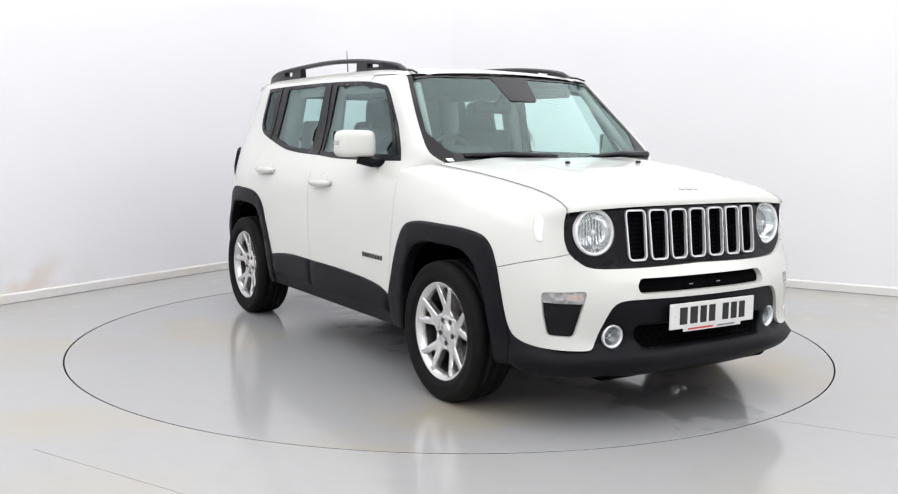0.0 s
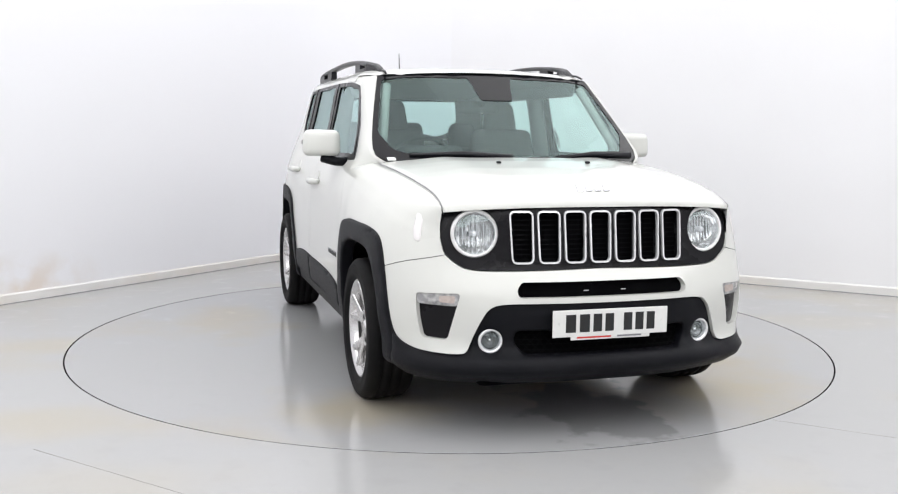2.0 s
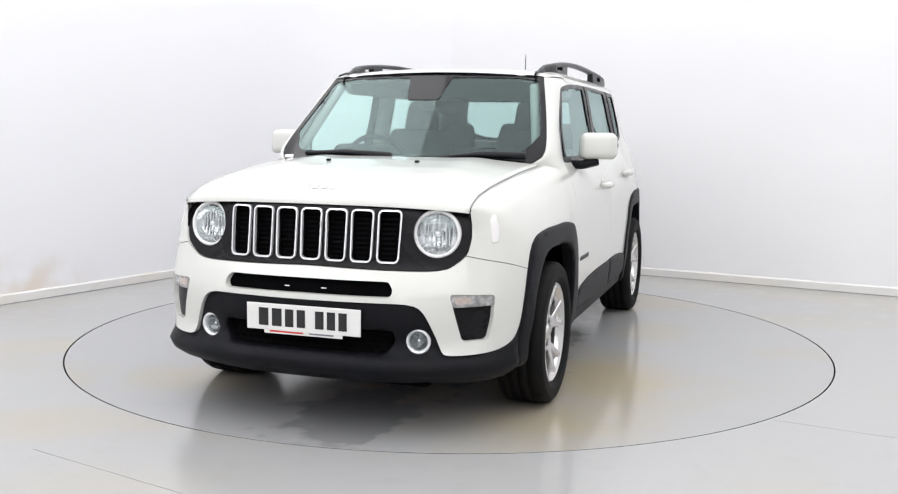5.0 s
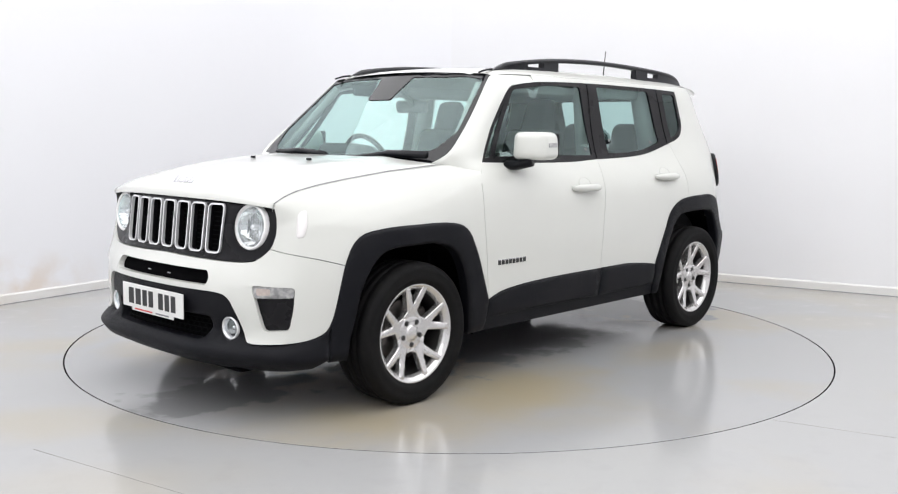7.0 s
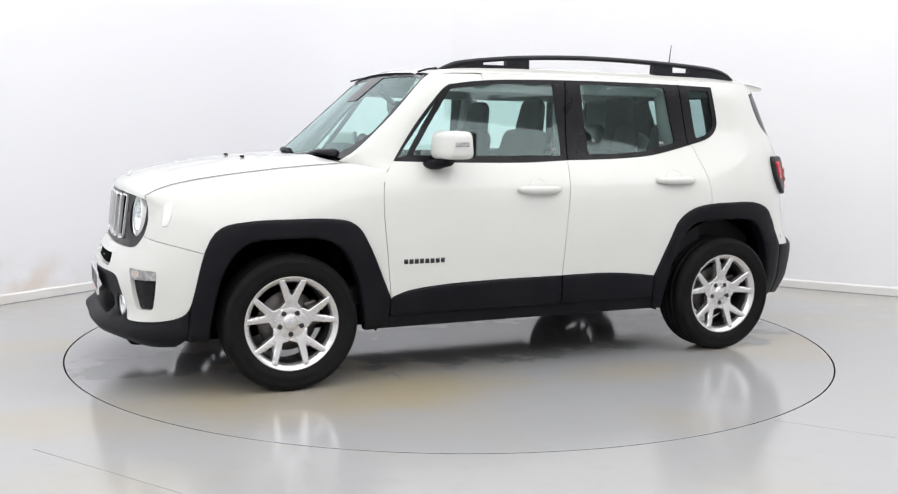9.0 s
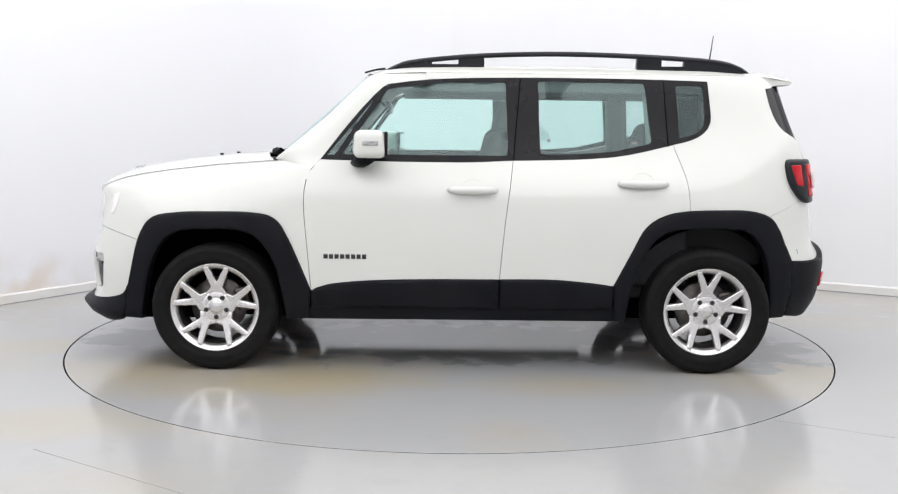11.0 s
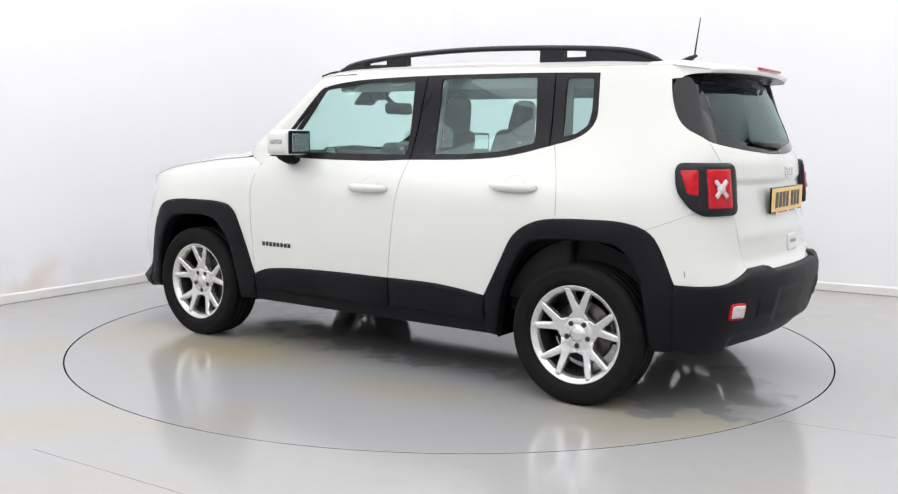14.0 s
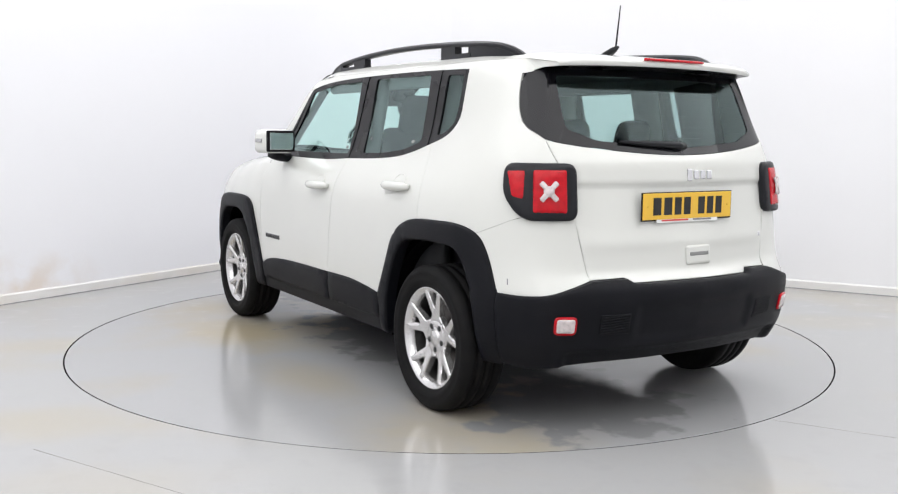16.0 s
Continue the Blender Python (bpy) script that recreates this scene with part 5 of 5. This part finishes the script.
def tail_lamp(f, sg):
    s1, s0 = R(0.545, 1.02)[0], S(-1.690, 1.09)[0]
    L = s1 - s0
    case = [(s0 + 0.004, 1.130), (s1 - 0.003, 1.130), (s1, 0.898), (s0 + 0.37 * L, 0.898), (s0 + 0.22 * L, 0.925), (s0 + 0.035 * L, 1.005)]
    ob = sheet("tail_lamp", f(rounded(case, 0.048, 6)), [], proud(0.024), "satin_black", car, grid=0.025, depth=0.03, roll=0.012, label="boxy tail lamp in a black housing")
    red = rounded([(s0 + 0.41 * L, 1.103), (s0 + 0.86 * L, 1.103), (s0 + 0.86 * L, 0.930), (s0 + 0.44 * L, 0.932)], 0.012)
    inner = sheet("brake_lens", f(red), [], proud(0.0275), "red", ob, grid=0.03, depth=0.006, roll=0.004, label="red brake light lens")
    side = rounded([(s0 + 0.075 * L, 1.098), (s0 + 0.30 * L, 1.100), (s0 + 0.31 * L, 0.985), (s0 + 0.17 * L, 0.995)], 0.012)
    sheet("side_lens", f(side), [], proud(0.0265), "red", ob, grid=0.03, depth=0.006, roll=0.004, label="red side lens")
    c, z = s0 + 0.635 * L, 1.018
    def arm(turn):
        """One bar of the cross, broad at its ends and narrow in the middle."""
        bm = box((0.022, 0.100, 0.009), (0, 0, 0), (0, 0, 0), 0.005, 2)
        for v in bm.verts:
            v.co.x *= 0.62 + 0.38 * min(1.0, abs(v.co.y) / 0.045) ** 2
        bm.transform(pose(0, 0, 0, 0, 0, turn))
        return bm

    cross = seat_on(part("cross_lens", arm(42), "cross_lens", ob, "pale clear cross-shaped lens", True), sg * c, z, 0.032)
    part("cross_arm", arm(-42), "cross_lens", cross, "", True)
    part("cross_hub", lathe([(0.0001, 0.009), (0.012, 0.0075), (0.021, 0.003), (0.023, -0.003)], 20, "z"), "cross_lens", cross, "", True)
    return ob


both(tail_lamp)
chip = part("paint_chip", box((0.005, 0.026, 0.002), (0, 0, 0), (0, 0, 8), 0.001, 1), "ink_grey", car, "small dark chip in the white paint")
seat_on(chip, S(-1.771, 0.647)[0], 0.647, 0.0005)
# rear bumper
rb_half = [R(0.0, 0.640), R(0.33, 0.640), R(0.36, 0.660)] + RB_TOP[::-1] + [S(-1.728, 0.55), S(-1.715, 0.30), S(-1.80, 0.285), R(0.70, 0.285), R(0.45, 0.30), R(0.0, 0.305)]
rb_out = rb_half + mirror_rear(rb_half[1:-1])[::-1]
rfh = rounded([R(0.681, 0.520), R(0.597, 0.519), R(0.594, 0.441), R(0.677, 0.443)], 0.022, 5)


def bumper_out(v):
    """How far the rear bumper stands out behind the body, less towards the wheels."""
    q = np.abs(np.abs(np.asarray(v, float)[:, 0]) - SMAX)
    return np.array([-0.018, 0, 0]) * np.clip((0.95 - q) / 0.35, 0, 1)[:, None]


def on_bumper(by):
    return lambda v, off=0.0: wrap(v, off + by) + bumper_out(v)


def bumper_place(v, off=0.0):
    v = np.asarray(v, float)
    q = np.abs(v[:, 0] - SMAX)
    band = np.clip((0.345 - q) / 0.03, 0, 1) * np.clip((v[:, 1] - 0.40) / 0.02, 0, 1) * np.clip((0.56 - v[:, 1]) / 0.02, 0, 1)
    under = np.clip((0.372 - v[:, 1]) / 0.008, 0, 1) * np.clip((0.66 - q) / 0.05, 0, 1)
    return wrap(v, off + 0.012) + bumper_out(v) + np.array([1.0, 0, 0]) * (0.010 * band + 0.028 * under)[:, None]


rear_bumper = sheet("rear_bumper", rb_out, [], bumper_place, "clad", car, grid=0.016, depth=0.06, roll=0.008, label="black textured rear bumper")
sheet("load_sill", [R(0.34, 0.662), R(0.34, 0.630), R(-0.34, 0.630), R(-0.34, 0.662)], [], proud(-0.004), "dark", rear_bumper, depth=0.0)
for f, sg in ((lambda p: p, 1), (flip, -1)):
    rf = sheet("rear_fog_lamp", f(rfh), [], on_bumper(0.021), "red", car, grid=0.03, depth=0.02, roll=0.005, label="red-rimmed pale rear lamp in the bumper")
    sheet("lamp_lens", f(shrink(rfh, 0.010)), [], on_bumper(0.025), "cross_lens", rf, grid=0.03, depth=0.006, roll=0.003, label="pale clear lens")
    seat_on(part("vent_back", box((0.138, 0.088, 0.006), bevel=0.002, segs=1), "clad", rear_bumper), sg * R(0.43, 0.48)[0], 0.48, 0.0275)
    for k in range(7):
        vz = 0.448 + 0.0110 * k
        m = part("vent_bar", box((0.128, 0.0055, 0.006), (0, 0, 0), (0, 0, 5), 0.002, 1), "clad", rear_bumper)
        seat_on(m, sg * R(0.43, vz)[0], vz, 0.0312)

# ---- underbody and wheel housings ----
# all near-black, so the shade under the car is in the colour
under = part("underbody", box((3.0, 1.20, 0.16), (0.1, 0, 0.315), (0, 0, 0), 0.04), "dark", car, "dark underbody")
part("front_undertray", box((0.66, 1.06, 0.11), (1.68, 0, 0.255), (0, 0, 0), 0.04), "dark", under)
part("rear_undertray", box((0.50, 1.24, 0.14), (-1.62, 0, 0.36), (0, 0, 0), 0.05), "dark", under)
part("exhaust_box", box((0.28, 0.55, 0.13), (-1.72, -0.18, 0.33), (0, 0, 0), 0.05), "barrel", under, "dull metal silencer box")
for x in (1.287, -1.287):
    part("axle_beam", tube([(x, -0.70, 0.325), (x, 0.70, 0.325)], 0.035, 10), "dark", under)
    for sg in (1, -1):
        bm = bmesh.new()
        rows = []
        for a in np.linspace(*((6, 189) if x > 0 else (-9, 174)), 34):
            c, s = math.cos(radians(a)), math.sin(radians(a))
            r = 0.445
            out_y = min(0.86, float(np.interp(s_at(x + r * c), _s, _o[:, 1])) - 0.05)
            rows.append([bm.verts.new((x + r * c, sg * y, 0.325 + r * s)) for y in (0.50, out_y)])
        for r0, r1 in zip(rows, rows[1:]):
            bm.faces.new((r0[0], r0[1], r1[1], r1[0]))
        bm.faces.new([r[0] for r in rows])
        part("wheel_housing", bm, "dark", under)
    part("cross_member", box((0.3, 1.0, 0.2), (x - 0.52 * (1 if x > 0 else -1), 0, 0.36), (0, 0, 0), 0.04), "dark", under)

# ---- wheels ----


def wheel():
    """A wheel built round its hub with its outer face to +y: tyre, alloy rim with five pairs of spokes, brake disc."""
    ob = tagged(new("wheel"), "silver alloy wheel with a black tyre")
    ob.parent = car
    ro, w = 0.331, 0.107
    prof = [(0.222, -w * 0.82), (0.245, -w * 0.96), (0.28, -w * 1.04), (0.31, -w), (0.326, -w * 0.86), (ro - 0.001, -w * 0.70)]
    for y in (-0.045, 0.0, 0.045):
        prof += [(ro, y - 0.006), (ro - 0.008, y - 0.005), (ro - 0.008, y + 0.005), (ro, y + 0.006)]
    prof += [(ro - 0.001, w * 0.70), (0.326, w * 0.86), (0.31, w), (0.296, w * 1.045), (0.292, w * 1.03), (0.27, w * 1.05), (0.252, w * 1.03), (0.248, w * 0.99), (0.236, w * 0.93), (0.222, w * 0.80)]
    part("tyre", lathe(prof, 72), "rubber", ob, "black road tyre", True)
    rim = part("rim", lathe([(0.199, 0.050), (0.203, 0.070), (0.209, 0.081), (0.219, 0.087), (0.226, 0.094), (0.2325, 0.094), (0.2335, 0.088), (0.228, 0.075)], 72), "alloy", ob, "silver alloy rim with paired spokes", True)
    part("barrel", lathe([(0.222, -0.095), (0.198, -0.085), (0.192, 0.03), (0.200, 0.055)], 56), "barrel", ob, "", True)
    # a forked spoke: a broad stem that splits into two arms, dished towards the hub
    half = [(0.020, 0.0145), (0.0735, 0.0534), (0.100, 0.0300), (0.2135, 0.0715), (0.2135, 0.0405)]
    fork = rounded(half[::-1] + [(p, -q) for p, q in half] + [(0.132, 0.0)], 0.0065, 4)
    for k in range(5):
        a = radians(72 * k + 92)
        d, u = np.array((math.cos(a), 0, math.sin(a))), np.array((-math.sin(a), 0, math.cos(a)))

        def dished(v, off=0.0):
            v = np.asarray(v, float)
            r = np.hypot(v[:, 0], v[:, 1])
            rise = 0.0585 + 0.030 * np.clip((r - 0.075) / 0.14, 0, 1) + off
            return v[:, :1] * d + v[:, 1:] * u + rise[:, None] * np.array((0, 1.0, 0))

        sheet("spoke", fork, [], dished, "alloy", rim, grid=0.02, depth=0.034, roll=0.0055)
    part("hub", lathe([(0.084, 0.02), (0.084, 0.052), (0.080, 0.0575), (0.072, 0.0600), (0.050, 0.062), (0.035, 0.060), (0.033, 0.066), (0.028, 0.069), (0.0001, 0.070)], 40), "alloy", ob, "silver wheel centre with a plain cap", True)
    for k in range(5):
        a = radians(72 * k + 90 + 36)
        bolt = lathe([(0.0001, 0.0635), (0.0115, 0.0640), (0.0125, 0.0630), (0.0125, 0.058)], 14)
        bmesh.ops.translate(bolt, vec=(math.cos(a) * 0.056, 0, math.sin(a) * 0.056), verts=bolt.verts[:])
        part("bolt_hole", bolt, "ink", ob, "", True)
    part("brake_disc", lathe([(0.06, -0.005), (0.145, -0.005), (0.148, -0.010), (0.148, -0.028), (0.06, -0.028)], 48), "disc", ob, "worn steel brake disc", True)
    part("caliper", box((0.075, 0.055, 0.13), (-0.125, -0.02, 0.03), (0, 14, 0), 0.015, 2), "disc", ob, "dull brake caliper")
    return ob


first = wheel()
Y_HUB = 0.788
places = [(1.287, 1, 0), (-1.287, 1, 1), (1.287, -1, 0), (-1.287, -1, 1)]
first.matrix_basis = Matrix.Translation((1.287, Y_HUB, 0.330))
for x, sg, r in places[1:]:
    copy_thing(first, Matrix.Translation((x, sg * Y_HUB, 0.330)) @ pose(0, 0, 0, 0, 0, 0 if sg > 0 else 180))

# ---- door mirrors, wipers ----


def door_mirror(f, sg):
    bm = box((0.178, 0.205, 0.140), (0, 0, 0), (0, 0, 0), 0.036, 4, taper=(0.88, 0.95))
    for v in bm.verts:
        if v.co.x > 0:
            v.co.x *= 1.0 - 0.30 * (abs(v.co.y) / 0.11) ** 2
    bm.transform(Matrix.Translation((0.485, sg * 0.922, 1.188)) @ pose(0, 0, 0, 0, 0, sg * 8))
    ob = part("door_mirror", bm, "paint", car, "white door mirror on a black foot", True)
    part("mirror_pane", box((0.005, 0.152, 0.098), (0.3925, sg * 0.908, 1.189), (0, 0, sg * 8), 0.002, 2), "mirror", ob, "mirror glass")
    part("mirror_rim", box((0.018, 0.188, 0.126), (0.4025, sg * 0.909, 1.188), (0, 0, sg * 8), 0.008, 3), "gloss_black", ob, "black mirror rim")
    part("mirror_foot", tube([(0.545, sg * 0.79, 1.088), (0.53, sg * 0.85, 1.088), (0.50, sg * 0.915, 1.110)], [0.046, 0.044, 0.052], 10, flat=0.55), "clad", ob, "black plastic foot", True)
    part("repeater", box((0.080, 0.008, 0.022), (0.468, sg * 1.0225, 1.192), (0, 0, sg * 8), 0.003, 2), "signal_lens", ob, "pale indicator strip")
    return ob


both(door_mirror)
for a, b in (((1.000, 0.655, 1.140), (1.035, 0.20, 1.122)), ((1.06, -0.04, 1.125), (0.985, -0.56, 1.135))):
    a, b = Vector(a), Vector(b)
    w = part("front_wiper", tube([a, a.lerp(b, 0.5) + Vector((0.012, 0, 0.012)), b], [0.020, 0.017, 0.008], 8), "satin_black", car, "black windscreen wiper", True)
    part("wiper_blade", tube([b.lerp(a, 0.75) + Vector((-0.015, 0, 0.018)), b + Vector((-0.01, 0, 0.006))], 0.007, 6), "dark", w)
scuttle = loft("scuttle", [[(1.03 - 0.2 * y * y + dx, y, z) for y in np.linspace(-0.70, 0.70, 30)] for dx, z in ((0.10, 1.075), (0.085, 1.098), (0.03, 1.104), (-0.02, 1.10))], "satin_black", car, "black plastic scuttle below the windscreen")
for sg in (1, -1):
    part("washer_jet", box((0.022, 0.020, 0.012), (1.385, sg * 0.229, 1.113), bevel=0.004, segs=2), "satin_black", bonnet, "small black washer jet")
part("inspection_tag", box((0.024, 0.046, 0.003), (0.995, -0.655, 1.116), (0, 40, 12), 0.002, 1), "plate_w", frit, "small white card tag")

# ---- interior ----
cabin = part("cabin_floor", box((2.6, 1.42, 0.10), (-0.35, 0, 0.42), (0, 0, 0), 0.03), "dash", car, "dark cabin floor")
loft("headlining", [[(x, y, float(np.interp(x, [-1.62, -1.5, -0.6, 0.2, 0.46], [1.505, 1.545, 1.575, 1.57, 1.545])) - 0.035 * (y / 0.62) ** 4) for y in np.linspace(-0.62, 0.62, 17)] for x in np.linspace(0.46, -1.62, 18)], "liner", cabin, "pale cloth headlining")
for sg in (1, -1):
    part("door_card", box((2.0, 0.05, 0.68), (-0.2, sg * 0.735, 0.785), (0, 0, 0), 0.02), "dash", cabin, "dark door lining")
    part("boot_side", box((0.52, 0.05, 0.66), (-1.36, sg * 0.66, 0.885), (0, 0, 0), 0.02), "dash", cabin)
    part("cant_trim", box((1.86, 0.04, 0.085), (-0.56, sg * 0.592, 1.512), (sg * -10, 0, 0), 0.015, 2), "liner", cabin, "pale trim above the side windows", True)
    part("pillar_trim", tube([(-0.30, sg * 0.690, 1.08), (-0.33, sg * 0.625, 1.52)], 0.055, 8), "liner", cabin, "pale pillar trim", True)
    part("rear_pillar_trim", tube([(-1.06, sg * 0.655, 1.12), (-1.03, sg * 0.59, 1.52)], 0.07, 8), "liner", cabin, "pale pillar trim", True)
    part("rear_corner_trim", tube([(-1.50, sg * 0.585, 1.18), (-1.46, sg * 0.53, 1.50)], 0.10, 8), "dash", cabin, "dark pillar trim", True)
    part("front_pillar_trim", tube([(0.86, sg * 0.675, 1.12), (0.52, sg * 0.57, 1.50)], 0.024, 8), "liner", cabin, "pale pillar trim", True)
dashboard = part("dashboard", box((0.42, 1.42, 0.30), (0.80, 0, 0.965), (0, 0, 0), 0.06, 4), "dash", car, "dark soft-touch dashboard", True)
part("dash_top", box((0.30, 1.36, 0.06), (0.90, 0, 1.085), (0, 6, 0), 0.025, 3), "dash", dashboard, "", True)
part("instrument_hood", box((0.20, 0.36, 0.10), (0.62, -0.36, 1.125), (0, -8, 0), 0.045, 4), "dash", dashboard, "", True)
part("centre_console", box((0.60, 0.24, 0.34), (0.42, 0, 0.72), (0, 0, 0), 0.05, 3), "dash", dashboard, "", True)
bulk = part("bulkhead", box((0.05, 1.40, 0.60), (1.0, 0, 0.78), (0, 0, 0), 0.01), "dark", car)


def seat(x, y, wide, tall, rest, name):
    ob = part(name, box((0.50, wide, 0.20), (x, y, 0.66), (0, -6, 0), 0.06, 4), "fabric", car, "charcoal cloth seat with a headrest", True)
    back = box((0.15, wide, tall), (x - 0.29, y, 0.72 + tall / 2), (0, -14, 0), 0.055, 4, taper=(0.8, 0.80))
    part("backrest", back, "fabric", ob, "", True)
    for yy, w in rest:
        top = 0.72 + tall
        part("headrest", box((0.11, w * 0.94, 0.22), (x - 0.385, y + yy, top + 0.062), (0, -10, 0), 0.05, 5, taper=(0.8, 0.84)), "fabric", ob, "", True)
        for k in (-0.06, 0.06):
            part("headrest_post", tube([(x - 0.36, y + yy + k, top - 0.06), (x - 0.375, y + yy + k, top + 0.05)], 0.006, 6), "chrome", ob, "thin chrome post")
    return ob


seat(0.12, 0.365, 0.50, 0.56, ((0, 0.245),), "front_seat")
seat(0.12, -0.365, 0.50, 0.56, ((0, 0.245),), "front_seat")
seat(-0.78, 0.0, 1.28, 0.43, ((0.40, 0.25), (0.0, 0.24), (-0.40, 0.25)), "rear_bench")
sw = part("steering_wheel", tube([(0.46 + 0.06 * math.sin(a), -0.365 + 0.185 * math.cos(a), 1.055 + 0.17 * math.sin(a)) for a in np.linspace(0, 2 * math.pi, 40, endpoint=False)], 0.015, 8, True), "dash", car, "dark steering wheel", True)
part("airbag_pad", box((0.05, 0.17, 0.13), (0.475, -0.365, 1.045), (0, -20, 0), 0.03, 3), "dash", sw, "", True)
for a in (0, 180, 270):
    c, s = math.cos(radians(a)), math.sin(radians(a))
    part("wheel_spoke", tube([(0.475, -0.365 + 0.05 * c, 1.045 + 0.04 * s), (0.46 + 0.06 * s, -0.365 + 0.18 * c, 1.055 + 0.165 * s)], 0.014, 6), "dash", sw)
im = part("cabin_mirror", box((0.03, 0.25, 0.07), (0.43, -0.015, 1.395), (0, 8, 0), 0.025, 3), "gloss_black", car, "black cabin mirror", True)
part("mirror_stalk", tube([(0.44, 0, 1.405), (0.56, 0, 1.50)], 0.016, 8), "gloss_black", im)
part("sensor_box", box((0.09, 0.14, 0.05), (0.57, 0, 1.490), (0, 44, 0), 0.02, 2), "satin_black", im)
part("boot_floor", box((0.7, 1.30, 0.06), (-1.5, 0, 0.70), (0, 0, 0), 0.02), "dash", cabin)

# unseen panels, butted together so that reflections in the glass show no gaps
def ceiling_light(a, b):
    ob = tagged(new("ceiling_light"), "assumed broad white luminous ceiling panel, out of view", "ceiling light", "ceiling lights")
    bm = box((3.24, 2.47, 0.07), (0, 0, 0.045), bevel=0.01, segs=1)
    part("housing", bm, "ceil", ob)
    return ob


one = None
turn = math.degrees(math.atan2(WA.y, WA.x))
for a, b in LAMPS:
    at = Matrix.Translation(room(a, b, HIGH - 0.082)) @ pose(0, 0, 0, 0, 0, turn)
    if one is None:
        one = ceiling_light(a, b)
        one.matrix_basis = at
    else:
        copy_thing(one, at)

# ---- what turns: the table and the car on it ----
OFF = Vector((-0.054, 0.054, 0))
YAW = ((0.0, -57.75), (0.5, -59.14), (1.0, -62.25), (1.5, -66.78), (2.0, -72.90), (2.5, -78.67), (3.0, -84.92), (3.5, -90.71), (4.0, -96.97), (4.5, -102.75),
       (5.0, -108.80), (5.5, -114.85), (6.0, -120.85), (6.5, -126.85), (7.0, -132.77), (7.5, -138.36), (8.0, -144.54), (8.5, -150.35), (9.0, -156.26),
       (9.5, -162.05), (10.0, -167.87), (10.5, -173.68), (11.0, -179.50), (11.5, -185.31), (12.0, -191.23), (12.5, -196.79), (13.0, -202.78), (13.5, -208.55),
       (14.0, -214.56), (14.5, -220.26), (15.0, -226.45), (15.5, -232.14), (16.0, -238.29))


def motions():
    walk(car, [(t, pose(0, 0, 0, 0, 0, a) @ Matrix.Translation(OFF)) for t, a in YAW])
    walk(table, [(t, pose(0, 0, 0, 0, 0, a)) for t, a in YAW])


motions()
